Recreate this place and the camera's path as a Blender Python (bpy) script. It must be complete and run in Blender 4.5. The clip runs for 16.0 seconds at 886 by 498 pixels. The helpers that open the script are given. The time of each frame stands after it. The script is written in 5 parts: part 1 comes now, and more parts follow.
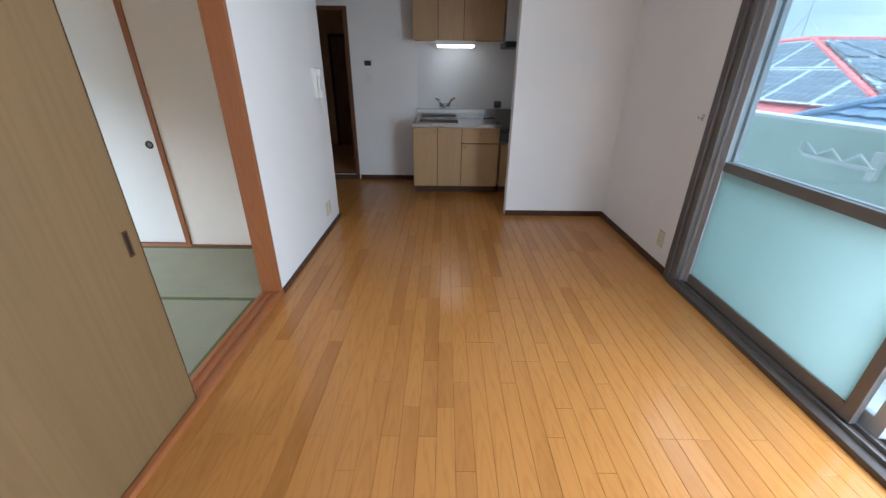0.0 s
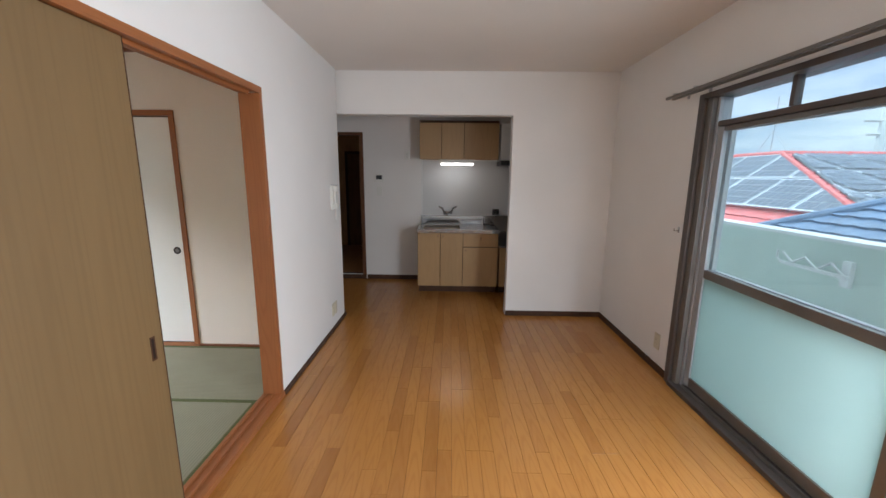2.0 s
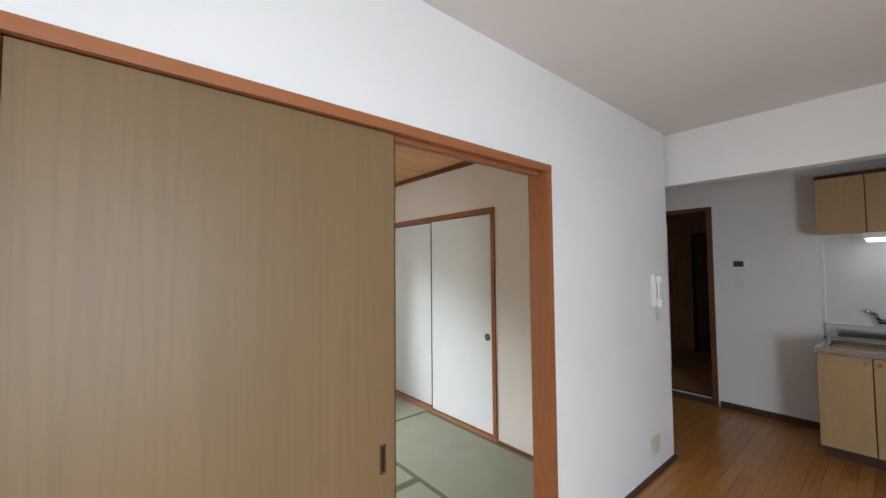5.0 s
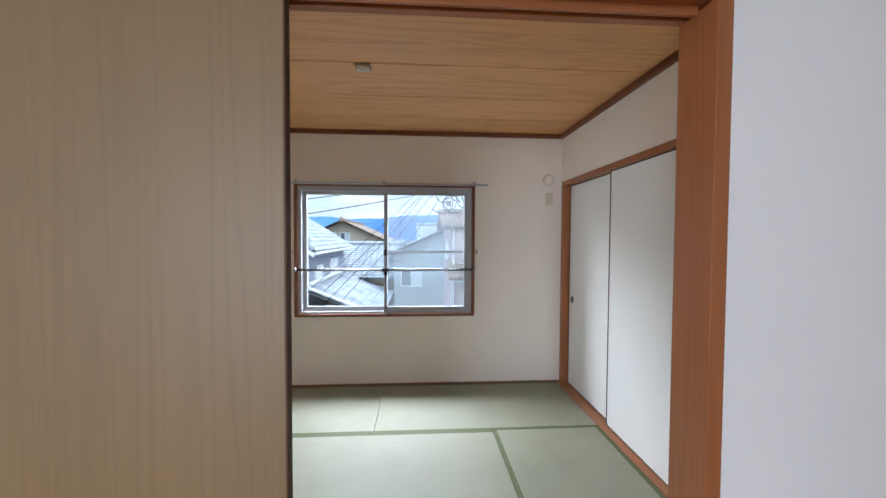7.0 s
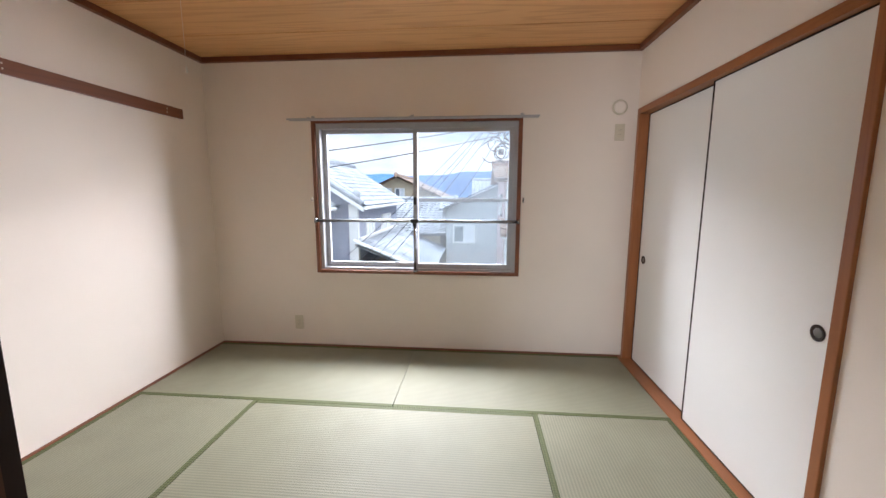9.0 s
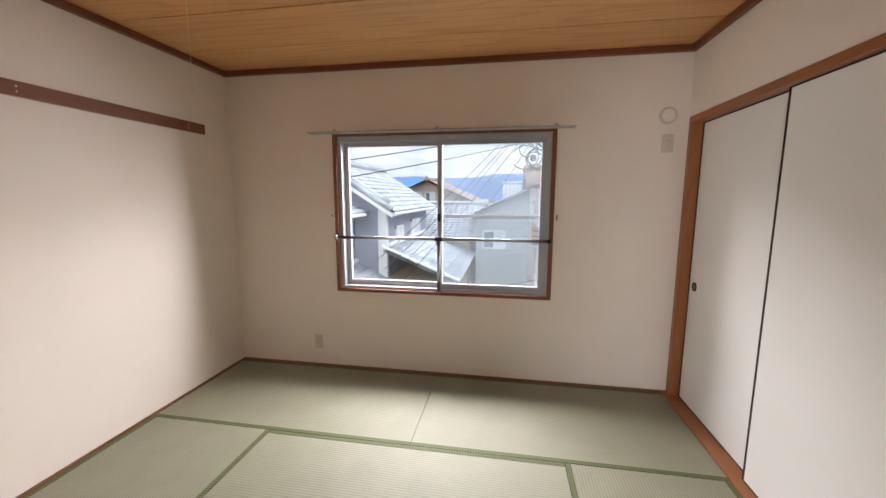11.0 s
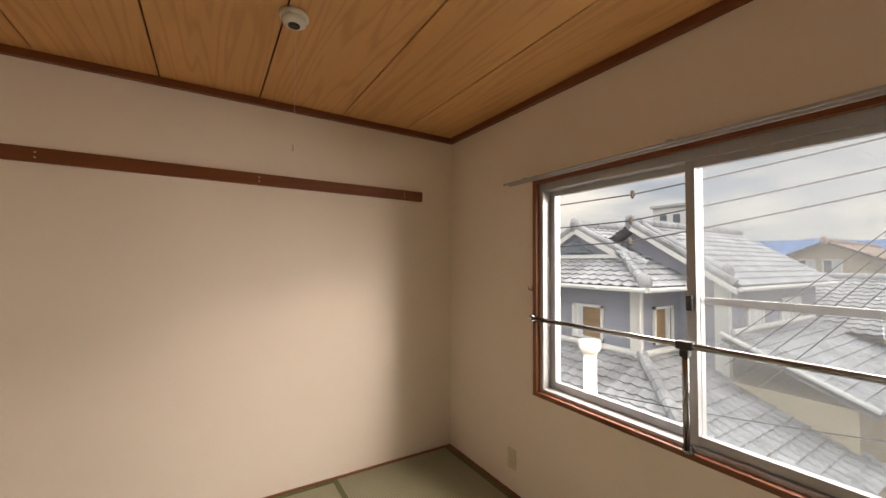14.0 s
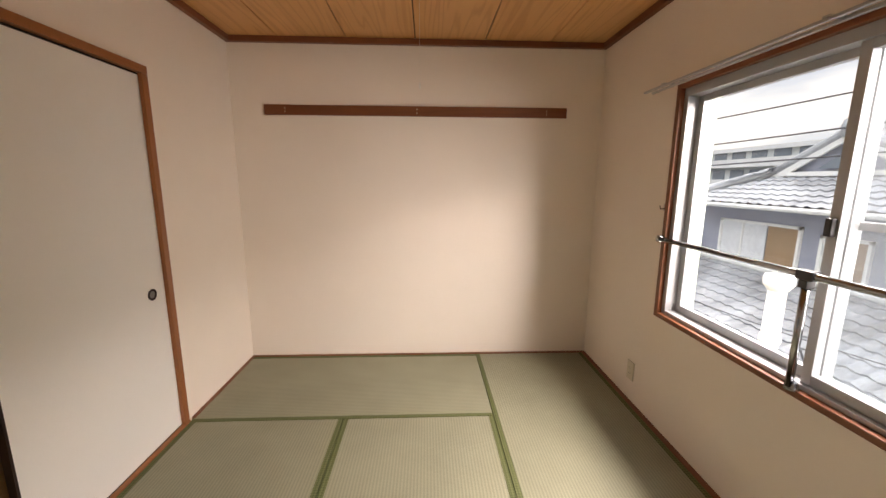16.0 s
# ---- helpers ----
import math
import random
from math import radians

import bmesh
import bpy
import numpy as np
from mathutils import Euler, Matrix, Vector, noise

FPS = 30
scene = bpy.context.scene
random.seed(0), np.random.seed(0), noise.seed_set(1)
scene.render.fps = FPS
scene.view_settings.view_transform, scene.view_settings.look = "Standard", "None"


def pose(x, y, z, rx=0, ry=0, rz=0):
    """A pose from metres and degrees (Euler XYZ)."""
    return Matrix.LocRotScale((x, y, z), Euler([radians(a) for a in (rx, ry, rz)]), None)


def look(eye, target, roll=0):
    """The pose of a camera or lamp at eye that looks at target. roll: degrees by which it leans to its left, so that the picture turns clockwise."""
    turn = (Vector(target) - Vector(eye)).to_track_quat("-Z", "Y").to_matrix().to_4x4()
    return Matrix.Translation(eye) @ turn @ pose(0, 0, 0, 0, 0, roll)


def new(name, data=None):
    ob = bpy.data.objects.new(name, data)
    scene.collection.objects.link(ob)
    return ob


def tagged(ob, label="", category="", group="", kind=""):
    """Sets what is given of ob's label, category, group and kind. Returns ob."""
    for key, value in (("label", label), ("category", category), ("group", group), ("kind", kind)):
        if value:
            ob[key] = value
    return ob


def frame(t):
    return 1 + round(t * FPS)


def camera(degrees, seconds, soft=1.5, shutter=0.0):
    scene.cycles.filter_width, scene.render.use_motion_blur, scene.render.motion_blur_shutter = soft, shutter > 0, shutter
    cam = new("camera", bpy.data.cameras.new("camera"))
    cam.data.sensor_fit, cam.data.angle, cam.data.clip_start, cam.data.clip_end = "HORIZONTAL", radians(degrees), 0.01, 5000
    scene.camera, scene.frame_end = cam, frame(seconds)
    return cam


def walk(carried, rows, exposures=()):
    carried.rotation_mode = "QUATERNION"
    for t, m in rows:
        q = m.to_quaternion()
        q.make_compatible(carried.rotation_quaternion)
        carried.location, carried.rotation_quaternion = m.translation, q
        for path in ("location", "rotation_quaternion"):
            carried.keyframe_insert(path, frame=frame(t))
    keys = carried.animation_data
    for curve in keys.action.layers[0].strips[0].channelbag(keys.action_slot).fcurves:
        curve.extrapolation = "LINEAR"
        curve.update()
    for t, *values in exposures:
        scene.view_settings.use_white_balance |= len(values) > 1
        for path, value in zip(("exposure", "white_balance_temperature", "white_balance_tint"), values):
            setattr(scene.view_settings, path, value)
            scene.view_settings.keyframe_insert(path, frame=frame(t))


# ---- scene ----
cam = camera(98.8, 16.0)
PATH = [
    (0, (0.0, 0.116, 1.355), (-0.002, 1.927, 0.508), 0.6),
    (0.5, (-0.019, 0.082, 1.361), (0.031, 1.855, 0.435), 0.5),
    (1, (-0.003, 0.037, 1.388), (-0.011, 1.841, 0.524), 0.5),
    (1.5, (0.017, 0.005, 1.422), (-0.013, 1.899, 0.781), 0.5),
    (2, (0.027, -0.018, 1.457), (-0.005, 1.946, 1.082), 0.6),
    (2.5, (0.032, -0.025, 1.484), (0.014, 1.971, 1.355), 0.7),
    (3, (0.036, -0.01, 1.486), (0.034, 1.99, 1.47), 0.7),
    (3.5, (0.041, 0.064, 1.478), (0.023, 2.064, 1.477), 0.6),
    (4, (-0.003, 0.192, 1.47), (-0.593, 2.103, 1.49), 0.2),
    (4.5, (-0.039, 0.402, 1.464), (-1.098, 2.098, 1.496), -0.2),
    (5, (0.033, 0.629, 1.447), (-1.493, 1.919, 1.534), -0.5),
    (5.2, (0.094, 0.723, 1.43), (-1.561, 1.839, 1.542), -0.6),
    (7.3, (-0.41, 1.703, 1.397), (-2.406, 1.8, 1.314), 0.2),
    (7.5, (-0.487, 1.732, 1.388), (-2.483, 1.821, 1.303), 0.1),
    (8, (-0.679, 1.812, 1.387), (-2.676, 1.774, 1.302), 0.1),
    (8.5, (-0.785, 1.835, 1.364), (-2.775, 1.666, 1.266), 0.2),
    (9, (-0.826, 1.812, 1.318), (-2.798, 1.642, 1.03), 0.1),
    (11.5, (-1.241, 1.831, 1.435), (-3.173, 1.375, 1.191), 0.3),
    (12, (-1.53, 1.781, 1.427), (-3.39, 1.058, 1.289), 0.1),
    (12.5, (-1.745, 1.812, 1.44), (-3.539, 0.927, 1.462), 0.1),
    (13, (-1.914, 1.946, 1.427), (-3.595, 0.865, 1.509), -0.0),
    (13.5, (-2.073, 2.043, 1.413), (-3.505, 0.648, 1.484), 0.1),
    (14, (-2.257, 2.096, 1.414), (-3.306, 0.394, 1.486), 0.4),
    (14.5, (-2.394, 2.263, 1.405), (-3.006, 0.359, 1.44), 0.4),
    (15, (-2.477, 2.463, 1.424), (-2.652, 0.484, 1.194), 0.3),
    (15.5, (-2.5, 2.522, 1.424), (-2.572, 0.552, 1.083), 0.2),
    (16, (-2.567, 2.505, 1.403), (-2.653, 0.538, 1.052), 0.3),
]
walk(cam, [(t, look(eye, target, roll)) for t, eye, target, roll in PATH],
     exposures=[(0.0, 0.80, 5500, 8), (0.5, 0.70, 5600, 9), (1.0, 0.60, 5700, 10), (1.5, 0.64, 5900, 11), (3.0, 0.60, 6400, 12), (3.5, 0.58, 6300, 12), (4.5, 0.72, 5700, 7), (5.0, 0.68, 5900, 8), (7.5, 0.52, 5700, 13), (8.0, 0.68, 5800, 15), (8.5, 0.80, 6000, 17), (9.0, 0.70, 6300, 19), (11.5, 0.42, 7000, 20), (12.5, 0.30, 7900, 21), (13.0, 0.28, 8100, 21), (14.0, 0.06, 8500, 22), (15.0, 0.22, 8400, 23), (16.0, 0.42, 7900, 23)])

# ---- plan ----
XL, XR = -1.08, 1.64            # living room, west and east faces
YS, YP, YN = -0.90, 3.87, 5.27  # south wall, kitchen partition, north wall
H = 2.45                        # living room ceiling
TE, TW, TN, TS = -1.18, -3.87, 3.0, -0.40   # tatami room faces
HT, ZT = 2.385, 0.02            # tatami ceiling, mat level
GZ = -4.6                       # street level

# ---- world, sun, large lights ----
world = bpy.data.worlds.new("overcast_sky")
scene.world = world
world.use_nodes = True
nt = world.node_tree
bg = nt.nodes["Background"]
sky = nt.nodes.new("ShaderNodeTexSky")
sky.sky_type, sky.sun_disc = "NISHITA", False
sky.sun_elevation, sky.sun_rotation = radians(48), radians(200)
co = nt.nodes.new("ShaderNodeTexCoord")
mp = nt.nodes.new("ShaderNodeMapping")
mp.inputs["Scale"].default_value = (1.2, 1.2, 5.0)
nz = nt.nodes.new("ShaderNodeTexNoise")
nz.inputs["Scale"].default_value, nz.inputs["Detail"].default_value = 2.2, 7
rp = nt.nodes.new("ShaderNodeValToRGB")
rp.color_ramp.elements[0].position, rp.color_ramp.elements[0].color = 0.38, (0.38, 0.50, 0.66, 1)
rp.color_ramp.elements[1].position, rp.color_ramp.elements[1].color = 0.62, (0.88, 0.96, 1.0, 1)
mixw = nt.nodes.new("ShaderNodeMixRGB")
mixw.blend_type, mixw.inputs[0].default_value = "MIX", 0.9
scl = nt.nodes.new("ShaderNodeMixRGB")
scl.blend_type, scl.inputs[0].default_value, scl.inputs[2].default_value = "MULTIPLY", 1.0, (0.12, 0.12, 0.12, 1)
nt.links.new(co.outputs["Generated"], mp.inputs[0])
nt.links.new(mp.outputs[0], nz.inputs["Vector"])
nt.links.new(nz.outputs["Fac"], rp.inputs[0])
nt.links.new(sky.outputs[0], scl.inputs[1])
nt.links.new(scl.outputs[0], mixw.inputs[1])
nt.links.new(rp.outputs[0], mixw.inputs[2])
nt.links.new(mixw.outputs[0], bg.inputs[0])
# an overcast sky, brighter towards the zenith
sx = nt.nodes.new("ShaderNodeSeparateXYZ")
mr = nt.nodes.new("ShaderNodeMapRange")
mr.interpolation_type = "SMOOTHSTEP"
for k, v in enumerate((0.22, 0.85, 1.02, 3.8)):
    mr.inputs[k + 1].default_value = v
nt.links.new(co.outputs["Generated"], sx.inputs[0])
nt.links.new(sx.outputs["Z"], mr.inputs[0])
nt.links.new(mr.outputs[0], bg.inputs[1])

sun = new("sun", bpy.data.lights.new("sun", "SUN"))
sun.data.energy, sun.data.angle, sun.data.color = 0.8, radians(25), (1.0, 0.96, 0.9)
sun.matrix_basis = look((0, 0, 30), (4.0, -11.0, 18), 0)


def sky_fill_lamp(name, eye, target, sx, sy, watts, colour):
    lamp = new(name, bpy.data.lights.new(name, "AREA"))
    lamp.data.shape, lamp.data.size, lamp.data.size_y = "RECTANGLE", sx, sy
    lamp.data.energy, lamp.data.color = watts, colour
    lamp.matrix_basis = look(eye, target)


# unseen lamps added as sky light for the balcony doorway and tatami room's window
sky_fill_lamp("sky_fill_balcony", (1.86, 0.42, 1.15), (0.0, 0.62, 0.30), 0.9, 1.6, 54, (0.88, 0.95, 1.0))
sky_fill_lamp("sky_fill_window", (-5.2, 1.32, 2.85), (-2.2, 1.32, 1.9), 4.6, 1.2, 560, (0.94, 0.97, 1.0))
sky_fill_lamp("sky_fill_window_north", (-7.4, 5.0, 1.9), (-5.4, 4.0, 1.8), 4.0, 4.0, 430, (0.94, 0.97, 1.0))


# ---- materials ----
def material(name, colour, rough=0.5, var=0.12, scale=6.0, fine=120.0, bump=0.05, metal=0.0, stretch=(1, 1, 1), rand=0.0, spec=0.5, colour2=None, dist=0.002):
    """Two scales of noise on colour and relief, in object coordinates; rand: spread between pieces."""
    m = bpy.data.materials.new(name)
    m.use_nodes = True
    t = m.node_tree
    p = t.nodes["Principled BSDF"]
    p.inputs["Roughness"].default_value, p.inputs["Metallic"].default_value = rough, metal
    p.inputs["Specular IOR Level"].default_value = spec
    tc = t.nodes.new("ShaderNodeTexCoord")
    ma = t.nodes.new("ShaderNodeMapping")
    ma.inputs["Scale"].default_value = stretch
    t.links.new(tc.outputs["Object"], ma.inputs[0])
    vec = ma.outputs[0]
    if rand:
        oi = t.nodes.new("ShaderNodeObjectInfo")
        ad = t.nodes.new("ShaderNodeVectorMath")
        ad.operation = "ADD"
        mu = t.nodes.new("ShaderNodeMath")
        mu.operation = "MULTIPLY"
        mu.inputs[1].default_value = 37.0
        t.links.new(oi.outputs["Random"], mu.inputs[0])
        t.links.new(vec, ad.inputs[0])
        t.links.new(mu.outputs[0], ad.inputs[1])
        vec = ad.outputs[0]
    n1 = t.nodes.new("ShaderNodeTexNoise")
    n1.inputs["Scale"].default_value, n1.inputs["Detail"].default_value = scale, 4
    n2 = t.nodes.new("ShaderNodeTexNoise")
    n2.inputs["Scale"].default_value, n2.inputs["Detail"].default_value = fine, 3
    t.links.new(vec, n1.inputs["Vector"])
    t.links.new(vec, n2.inputs["Vector"])
    mx = t.nodes.new("ShaderNodeMath")
    mx.operation = "MULTIPLY_ADD"
    mx.inputs[1].default_value = 0.35
    t.links.new(n2.outputs["Fac"], mx.inputs[0])
    t.links.new(n1.outputs["Fac"], mx.inputs[2])
    fac = mx.outputs[0]
    if rand:
        m2 = t.nodes.new("ShaderNodeMath")
        m2.operation = "MULTIPLY_ADD"
        m2.inputs[1].default_value = rand
        t.links.new(oi.outputs["Random"], m2.inputs[0])
        t.links.new(fac, m2.inputs[2])
        fac = m2.outputs[0]
    ra = t.nodes.new("ShaderNodeValToRGB")
    lo = 0.42
    hi = 0.92 if not rand else 0.92 + rand
    c2 = colour2 or [c * (1 - 1.6 * var) for c in colour]
    c1 = [min(1, c * (1 + 0.5 * var)) for c in colour]
    ra.color_ramp.elements[0].position, ra.color_ramp.elements[0].color = lo, (*c2, 1)
    ra.color_ramp.elements[1].position, ra.color_ramp.elements[1].color = hi, (*c1, 1)
    t.links.new(fac, ra.inputs[0])
    t.links.new(ra.outputs[0], p.inputs["Base Color"])
    if bump:
        b = t.nodes.new("ShaderNodeBump")
        b.inputs["Strength"].default_value, b.inputs["Distance"].default_value = bump, dist
        t.links.new(n2.outputs["Fac"], b.inputs["Height"])
        t.links.new(b.outputs[0], p.inputs["Normal"])
    return m


def grain(name, colour, dark, rough, along, ring=9.0, amount=0.5, rand=0.0, bump=0.06, colour2=None, pull=0.16):
    """Wood with flat-sawn grain running along the given axis (0, 1 or 2)."""
    m = material(name, colour, rough, 0.08, 3.0, 60.0, bump, stretch=[0.12 if i == along else 1.0 for i in range(3)], rand=rand, colour2=colour2)
    t = m.node_tree
    p = t.nodes["Principled BSDF"]
    src = p.inputs["Base Color"].links[0].from_socket
    tc = next(n for n in t.nodes if n.type == "TEX_COORD")
    ma = t.nodes.new("ShaderNodeMapping")
    ma.inputs["Scale"].default_value = [pull if i == along else 1.0 for i in range(3)]
    t.links.new(tc.outputs["Object"], ma.inputs[0])
    nz2 = t.nodes.new("ShaderNodeTexNoise")
    nz2.inputs["Scale"].default_value, nz2.inputs["Detail"].default_value = ring * 0.45, 2.5
    t.links.new(ma.outputs[0], nz2.inputs["Vector"])
    sn = t.nodes.new("ShaderNodeMath")
    sn.operation = "MULTIPLY"
    sn.inputs[1].default_value = ring * 9
    t.links.new(nz2.outputs["Fac"], sn.inputs[0])
    si = t.nodes.new("ShaderNodeMath")
    si.operation = "SINE"
    t.links.new(sn.outputs[0], si.inputs[0])
    ra = t.nodes.new("ShaderNodeValToRGB")
    ra.color_ramp.elements[0].position, ra.color_ramp.elements[0].color = 0.25, (0, 0, 0, 1)
    ra.color_ramp.elements[1].position, ra.color_ramp.elements[1].color = 1.0, (amount, amount, amount, 1)
    t.links.new(si.outputs[0], ra.inputs[0])
    mi = t.nodes.new("ShaderNodeMixRGB")
    mi.inputs[2].default_value = (*dark, 1)
    t.links.new(ra.outputs[0], mi.inputs[0])
    t.links.new(src, mi.inputs[1])
    t.links.new(mi.outputs[0], p.inputs["Base Color"])
    return m


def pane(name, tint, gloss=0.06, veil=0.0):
    """Clear window glass; veil: translucent share, for a fine pale mesh or for haze put into the pane."""
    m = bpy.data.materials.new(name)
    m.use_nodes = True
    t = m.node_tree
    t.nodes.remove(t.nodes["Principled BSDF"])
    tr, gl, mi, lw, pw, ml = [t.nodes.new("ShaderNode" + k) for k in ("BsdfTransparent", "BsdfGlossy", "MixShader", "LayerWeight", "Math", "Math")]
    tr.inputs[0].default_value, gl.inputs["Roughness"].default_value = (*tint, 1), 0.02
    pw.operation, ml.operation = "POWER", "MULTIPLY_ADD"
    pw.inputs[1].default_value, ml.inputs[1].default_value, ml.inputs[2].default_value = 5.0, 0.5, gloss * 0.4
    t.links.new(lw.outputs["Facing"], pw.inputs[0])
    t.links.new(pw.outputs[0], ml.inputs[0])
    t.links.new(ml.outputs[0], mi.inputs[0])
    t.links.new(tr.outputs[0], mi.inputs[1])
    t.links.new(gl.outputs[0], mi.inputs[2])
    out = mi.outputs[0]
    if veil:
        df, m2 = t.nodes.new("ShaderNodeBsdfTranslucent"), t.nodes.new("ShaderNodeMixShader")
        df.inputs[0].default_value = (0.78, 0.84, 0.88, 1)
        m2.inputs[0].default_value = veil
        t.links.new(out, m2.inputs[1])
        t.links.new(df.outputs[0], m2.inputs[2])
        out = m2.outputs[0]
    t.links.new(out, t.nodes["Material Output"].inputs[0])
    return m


def tatami_weave(name, along):
    """Rush matting: ribs along the mat's length, fine stems across it."""
    m = material(name, (0.29, 0.285, 0.198), 0.5, 0.07, 5.0, 260.0, 0.0, stretch=(1, 1, 1), rand=0.15, spec=0.35)
    t = m.node_tree
    p = t.nodes["Principled BSDF"]
    tc = next(n for n in t.nodes if n.type == "TEX_COORD")
    rib, stem = t.nodes.new("ShaderNodeTexWave"), t.nodes.new("ShaderNodeTexWave")
    rib.bands_direction, stem.bands_direction = ("X", "Y") if along == 1 else ("Y", "X")
    rib.inputs["Scale"].default_value, stem.inputs["Scale"].default_value = 20.0, 90.0
    for w in (rib, stem):
        w.inputs["Distortion"].default_value = 0.3
        t.links.new(tc.outputs["Object"], w.inputs["Vector"])
    src = p.inputs["Base Color"].links[0].from_socket
    mi = t.nodes.new("ShaderNodeMixRGB")
    mi.blend_type = "MULTIPLY"
    mi.inputs[0].default_value = 0.22
    t.links.new(src, mi.inputs[1])
    t.links.new(rib.outputs["Color"], mi.inputs[2])
    t.links.new(mi.outputs[0], p.inputs["Base Color"])
    b1, b2 = t.nodes.new("ShaderNodeBump"), t.nodes.new("ShaderNodeBump")
    b1.inputs["Strength"].default_value, b1.inputs["Distance"].default_value = 0.35, 0.002
    b2.inputs["Strength"].default_value, b2.inputs["Distance"].default_value = 0.3, 0.0008
    t.links.new(rib.outputs["Fac"], b1.inputs["Height"])
    t.links.new(stem.outputs["Fac"], b2.inputs["Height"])
    t.links.new(b1.outputs[0], b2.inputs["Normal"])
    t.links.new(b2.outputs[0], p.inputs["Normal"])
    return m


def brocade(name, along):
    m = material(name, (0.15, 0.22, 0.05), 0.7, 0.2, 8, 300, 0.1)
    t = m.node_tree
    p = t.nodes["Principled BSDF"]
    tc = next(n for n in t.nodes if n.type == "TEX_COORD")
    ma = t.nodes.new("ShaderNodeMapping")
    ma.inputs["Rotation"].default_value = (0, 0, radians(45))
    ck = t.nodes.new("ShaderNodeTexChecker")
    ck.inputs["Scale"].default_value = 95
    ck.inputs["Color1"].default_value, ck.inputs["Color2"].default_value = (0.065, 0.08, 0.024, 1), (0.12, 0.135, 0.05, 1)
    t.links.new(tc.outputs["Object"], ma.inputs[0])
    t.links.new(ma.outputs[0], ck.inputs["Vector"])
    t.links.new(ck.outputs[0], p.inputs["Base Color"])
    return m


def glow(name, colour, strength):
    m = bpy.data.materials.new(name)
    m.use_nodes = True
    t = m.node_tree
    e = t.nodes.new("ShaderNodeEmission")
    e.inputs[0].default_value, e.inputs[1].default_value = (*colour, 1), strength
    t.links.new(e.outputs[0], t.nodes["Material Output"].inputs[0])
    return m


WALLPAPER = material("wallpaper_white", (0.83, 0.805, 0.775), 0.8, 0.03, 1.5, 260, 0.25)
WALLPAPER_WARM = material("wallpaper_cream", (0.86, 0.78, 0.69), 0.8, 0.03, 1.5, 260, 0.25)
CEIL_WHITE = material("ceiling_paper", (0.76, 0.72, 0.68), 0.85, 0.03, 1.5, 300, 0.25)
PLANK = grain("oak_strip", (0.415, 0.180, 0.044), (0.31, 0.12, 0.025), 0.21, 1, 14, 0.3, rand=0.9, bump=0.015, colour2=(0.285, 0.112, 0.026), pull=0.05)
FRAME_WOOD = grain("stained_frame_wood", (0.34, 0.122, 0.04), (0.24, 0.076, 0.022), 0.42, 2, 12, 0.35, pull=0.05)
FRAME_WOOD_Y = grain("stained_frame_wood_long", (0.34, 0.122, 0.04), (0.24, 0.076, 0.022), 0.42, 1, 12, 0.35, pull=0.05)
FRAME_WOOD_X = grain("stained_frame_wood_cross", (0.34, 0.122, 0.04), (0.24, 0.076, 0.022), 0.42, 0, 12, 0.35, pull=0.05)
TRIM_Y = grain("brown_trim_wood", (0.20, 0.062, 0.022), (0.12, 0.035, 0.012), 0.45, 1, 8, 0.3)
TRIM_X = grain("brown_trim_wood_cross", (0.20, 0.062, 0.022), (0.12, 0.035, 0.012), 0.45, 0, 8, 0.3)
BASE_DARK = material("dark_baseboard", (0.085, 0.042, 0.024), 0.6, 0.2, 8, 90, 0.05, spec=0.2)
VENEER = grain("door_veneer", (0.20, 0.124, 0.052), (0.15, 0.09, 0.036), 0.5, 2, 12, 0.25, pull=0.02)
FUSUMA = material("fusuma_paper", (0.86, 0.85, 0.81), 0.75, 0.03, 1.0, 400, 0.12)
BLACK_EDGE = material("black_lacquer", (0.028, 0.016, 0.012), 0.5, 0.1, 10, 100, 0.02, spec=0.2)
CEIL_WOOD = grain("cedar_ceiling_board", (0.74, 0.385, 0.15), (0.50, 0.21, 0.068), 0.5, 1, 10.0, 0.38, pull=0.06)
KITCHEN_WOOD = grain("kitchen_laminate", (0.44, 0.28, 0.13), (0.36, 0.22, 0.10), 0.45, 2, 8, 0.3)
STEEL = material("stainless_steel", (0.34, 0.35, 0.36), 0.13, 0.05, 3, 200, 0.02, metal=1.0, stretch=(0.1, 1, 1))
CHROME = material("chrome", (0.5, 0.5, 0.5), 0.12, 0.02, 3, 100, 0.0, metal=1.0)
ALU = material("anodised_aluminium", (0.44, 0.45, 0.465), 0.36, 0.06, 5, 180, 0.02, metal=0.35)
BRONZE = material("bronze_anodised_frame", (0.115, 0.095, 0.085), 0.42, 0.15, 5, 150, 0.03, metal=0.3)
BRONZE_LIGHT = material("grey_anodised_sash", (0.20, 0.185, 0.17), 0.42, 0.1, 5, 150, 0.03, metal=0.4)
WHITE_PLASTIC = material("white_plastic", (0.78, 0.77, 0.72), 0.4, 0.03, 6, 200, 0.02)
CREAM_PLASTIC = material("yellowed_plastic", (0.66, 0.60, 0.46), 0.42, 0.05, 6, 200, 0.02)
DARK_PLASTIC = material("dark_plastic", (0.03, 0.03, 0.032), 0.35, 0.1, 6, 200, 0.02)
RUBBER = material("black_rubber", (0.025, 0.025, 0.025), 0.7, 0.1, 6, 200, 0.02)
PANEL_WHITE = material("splash_panel", (0.66, 0.66, 0.65), 0.35, 0.03, 2, 150, 0.01)
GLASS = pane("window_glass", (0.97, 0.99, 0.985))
# the veil of both wired panes washes the view with pale haze
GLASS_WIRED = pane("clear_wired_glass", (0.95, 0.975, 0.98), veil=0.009)
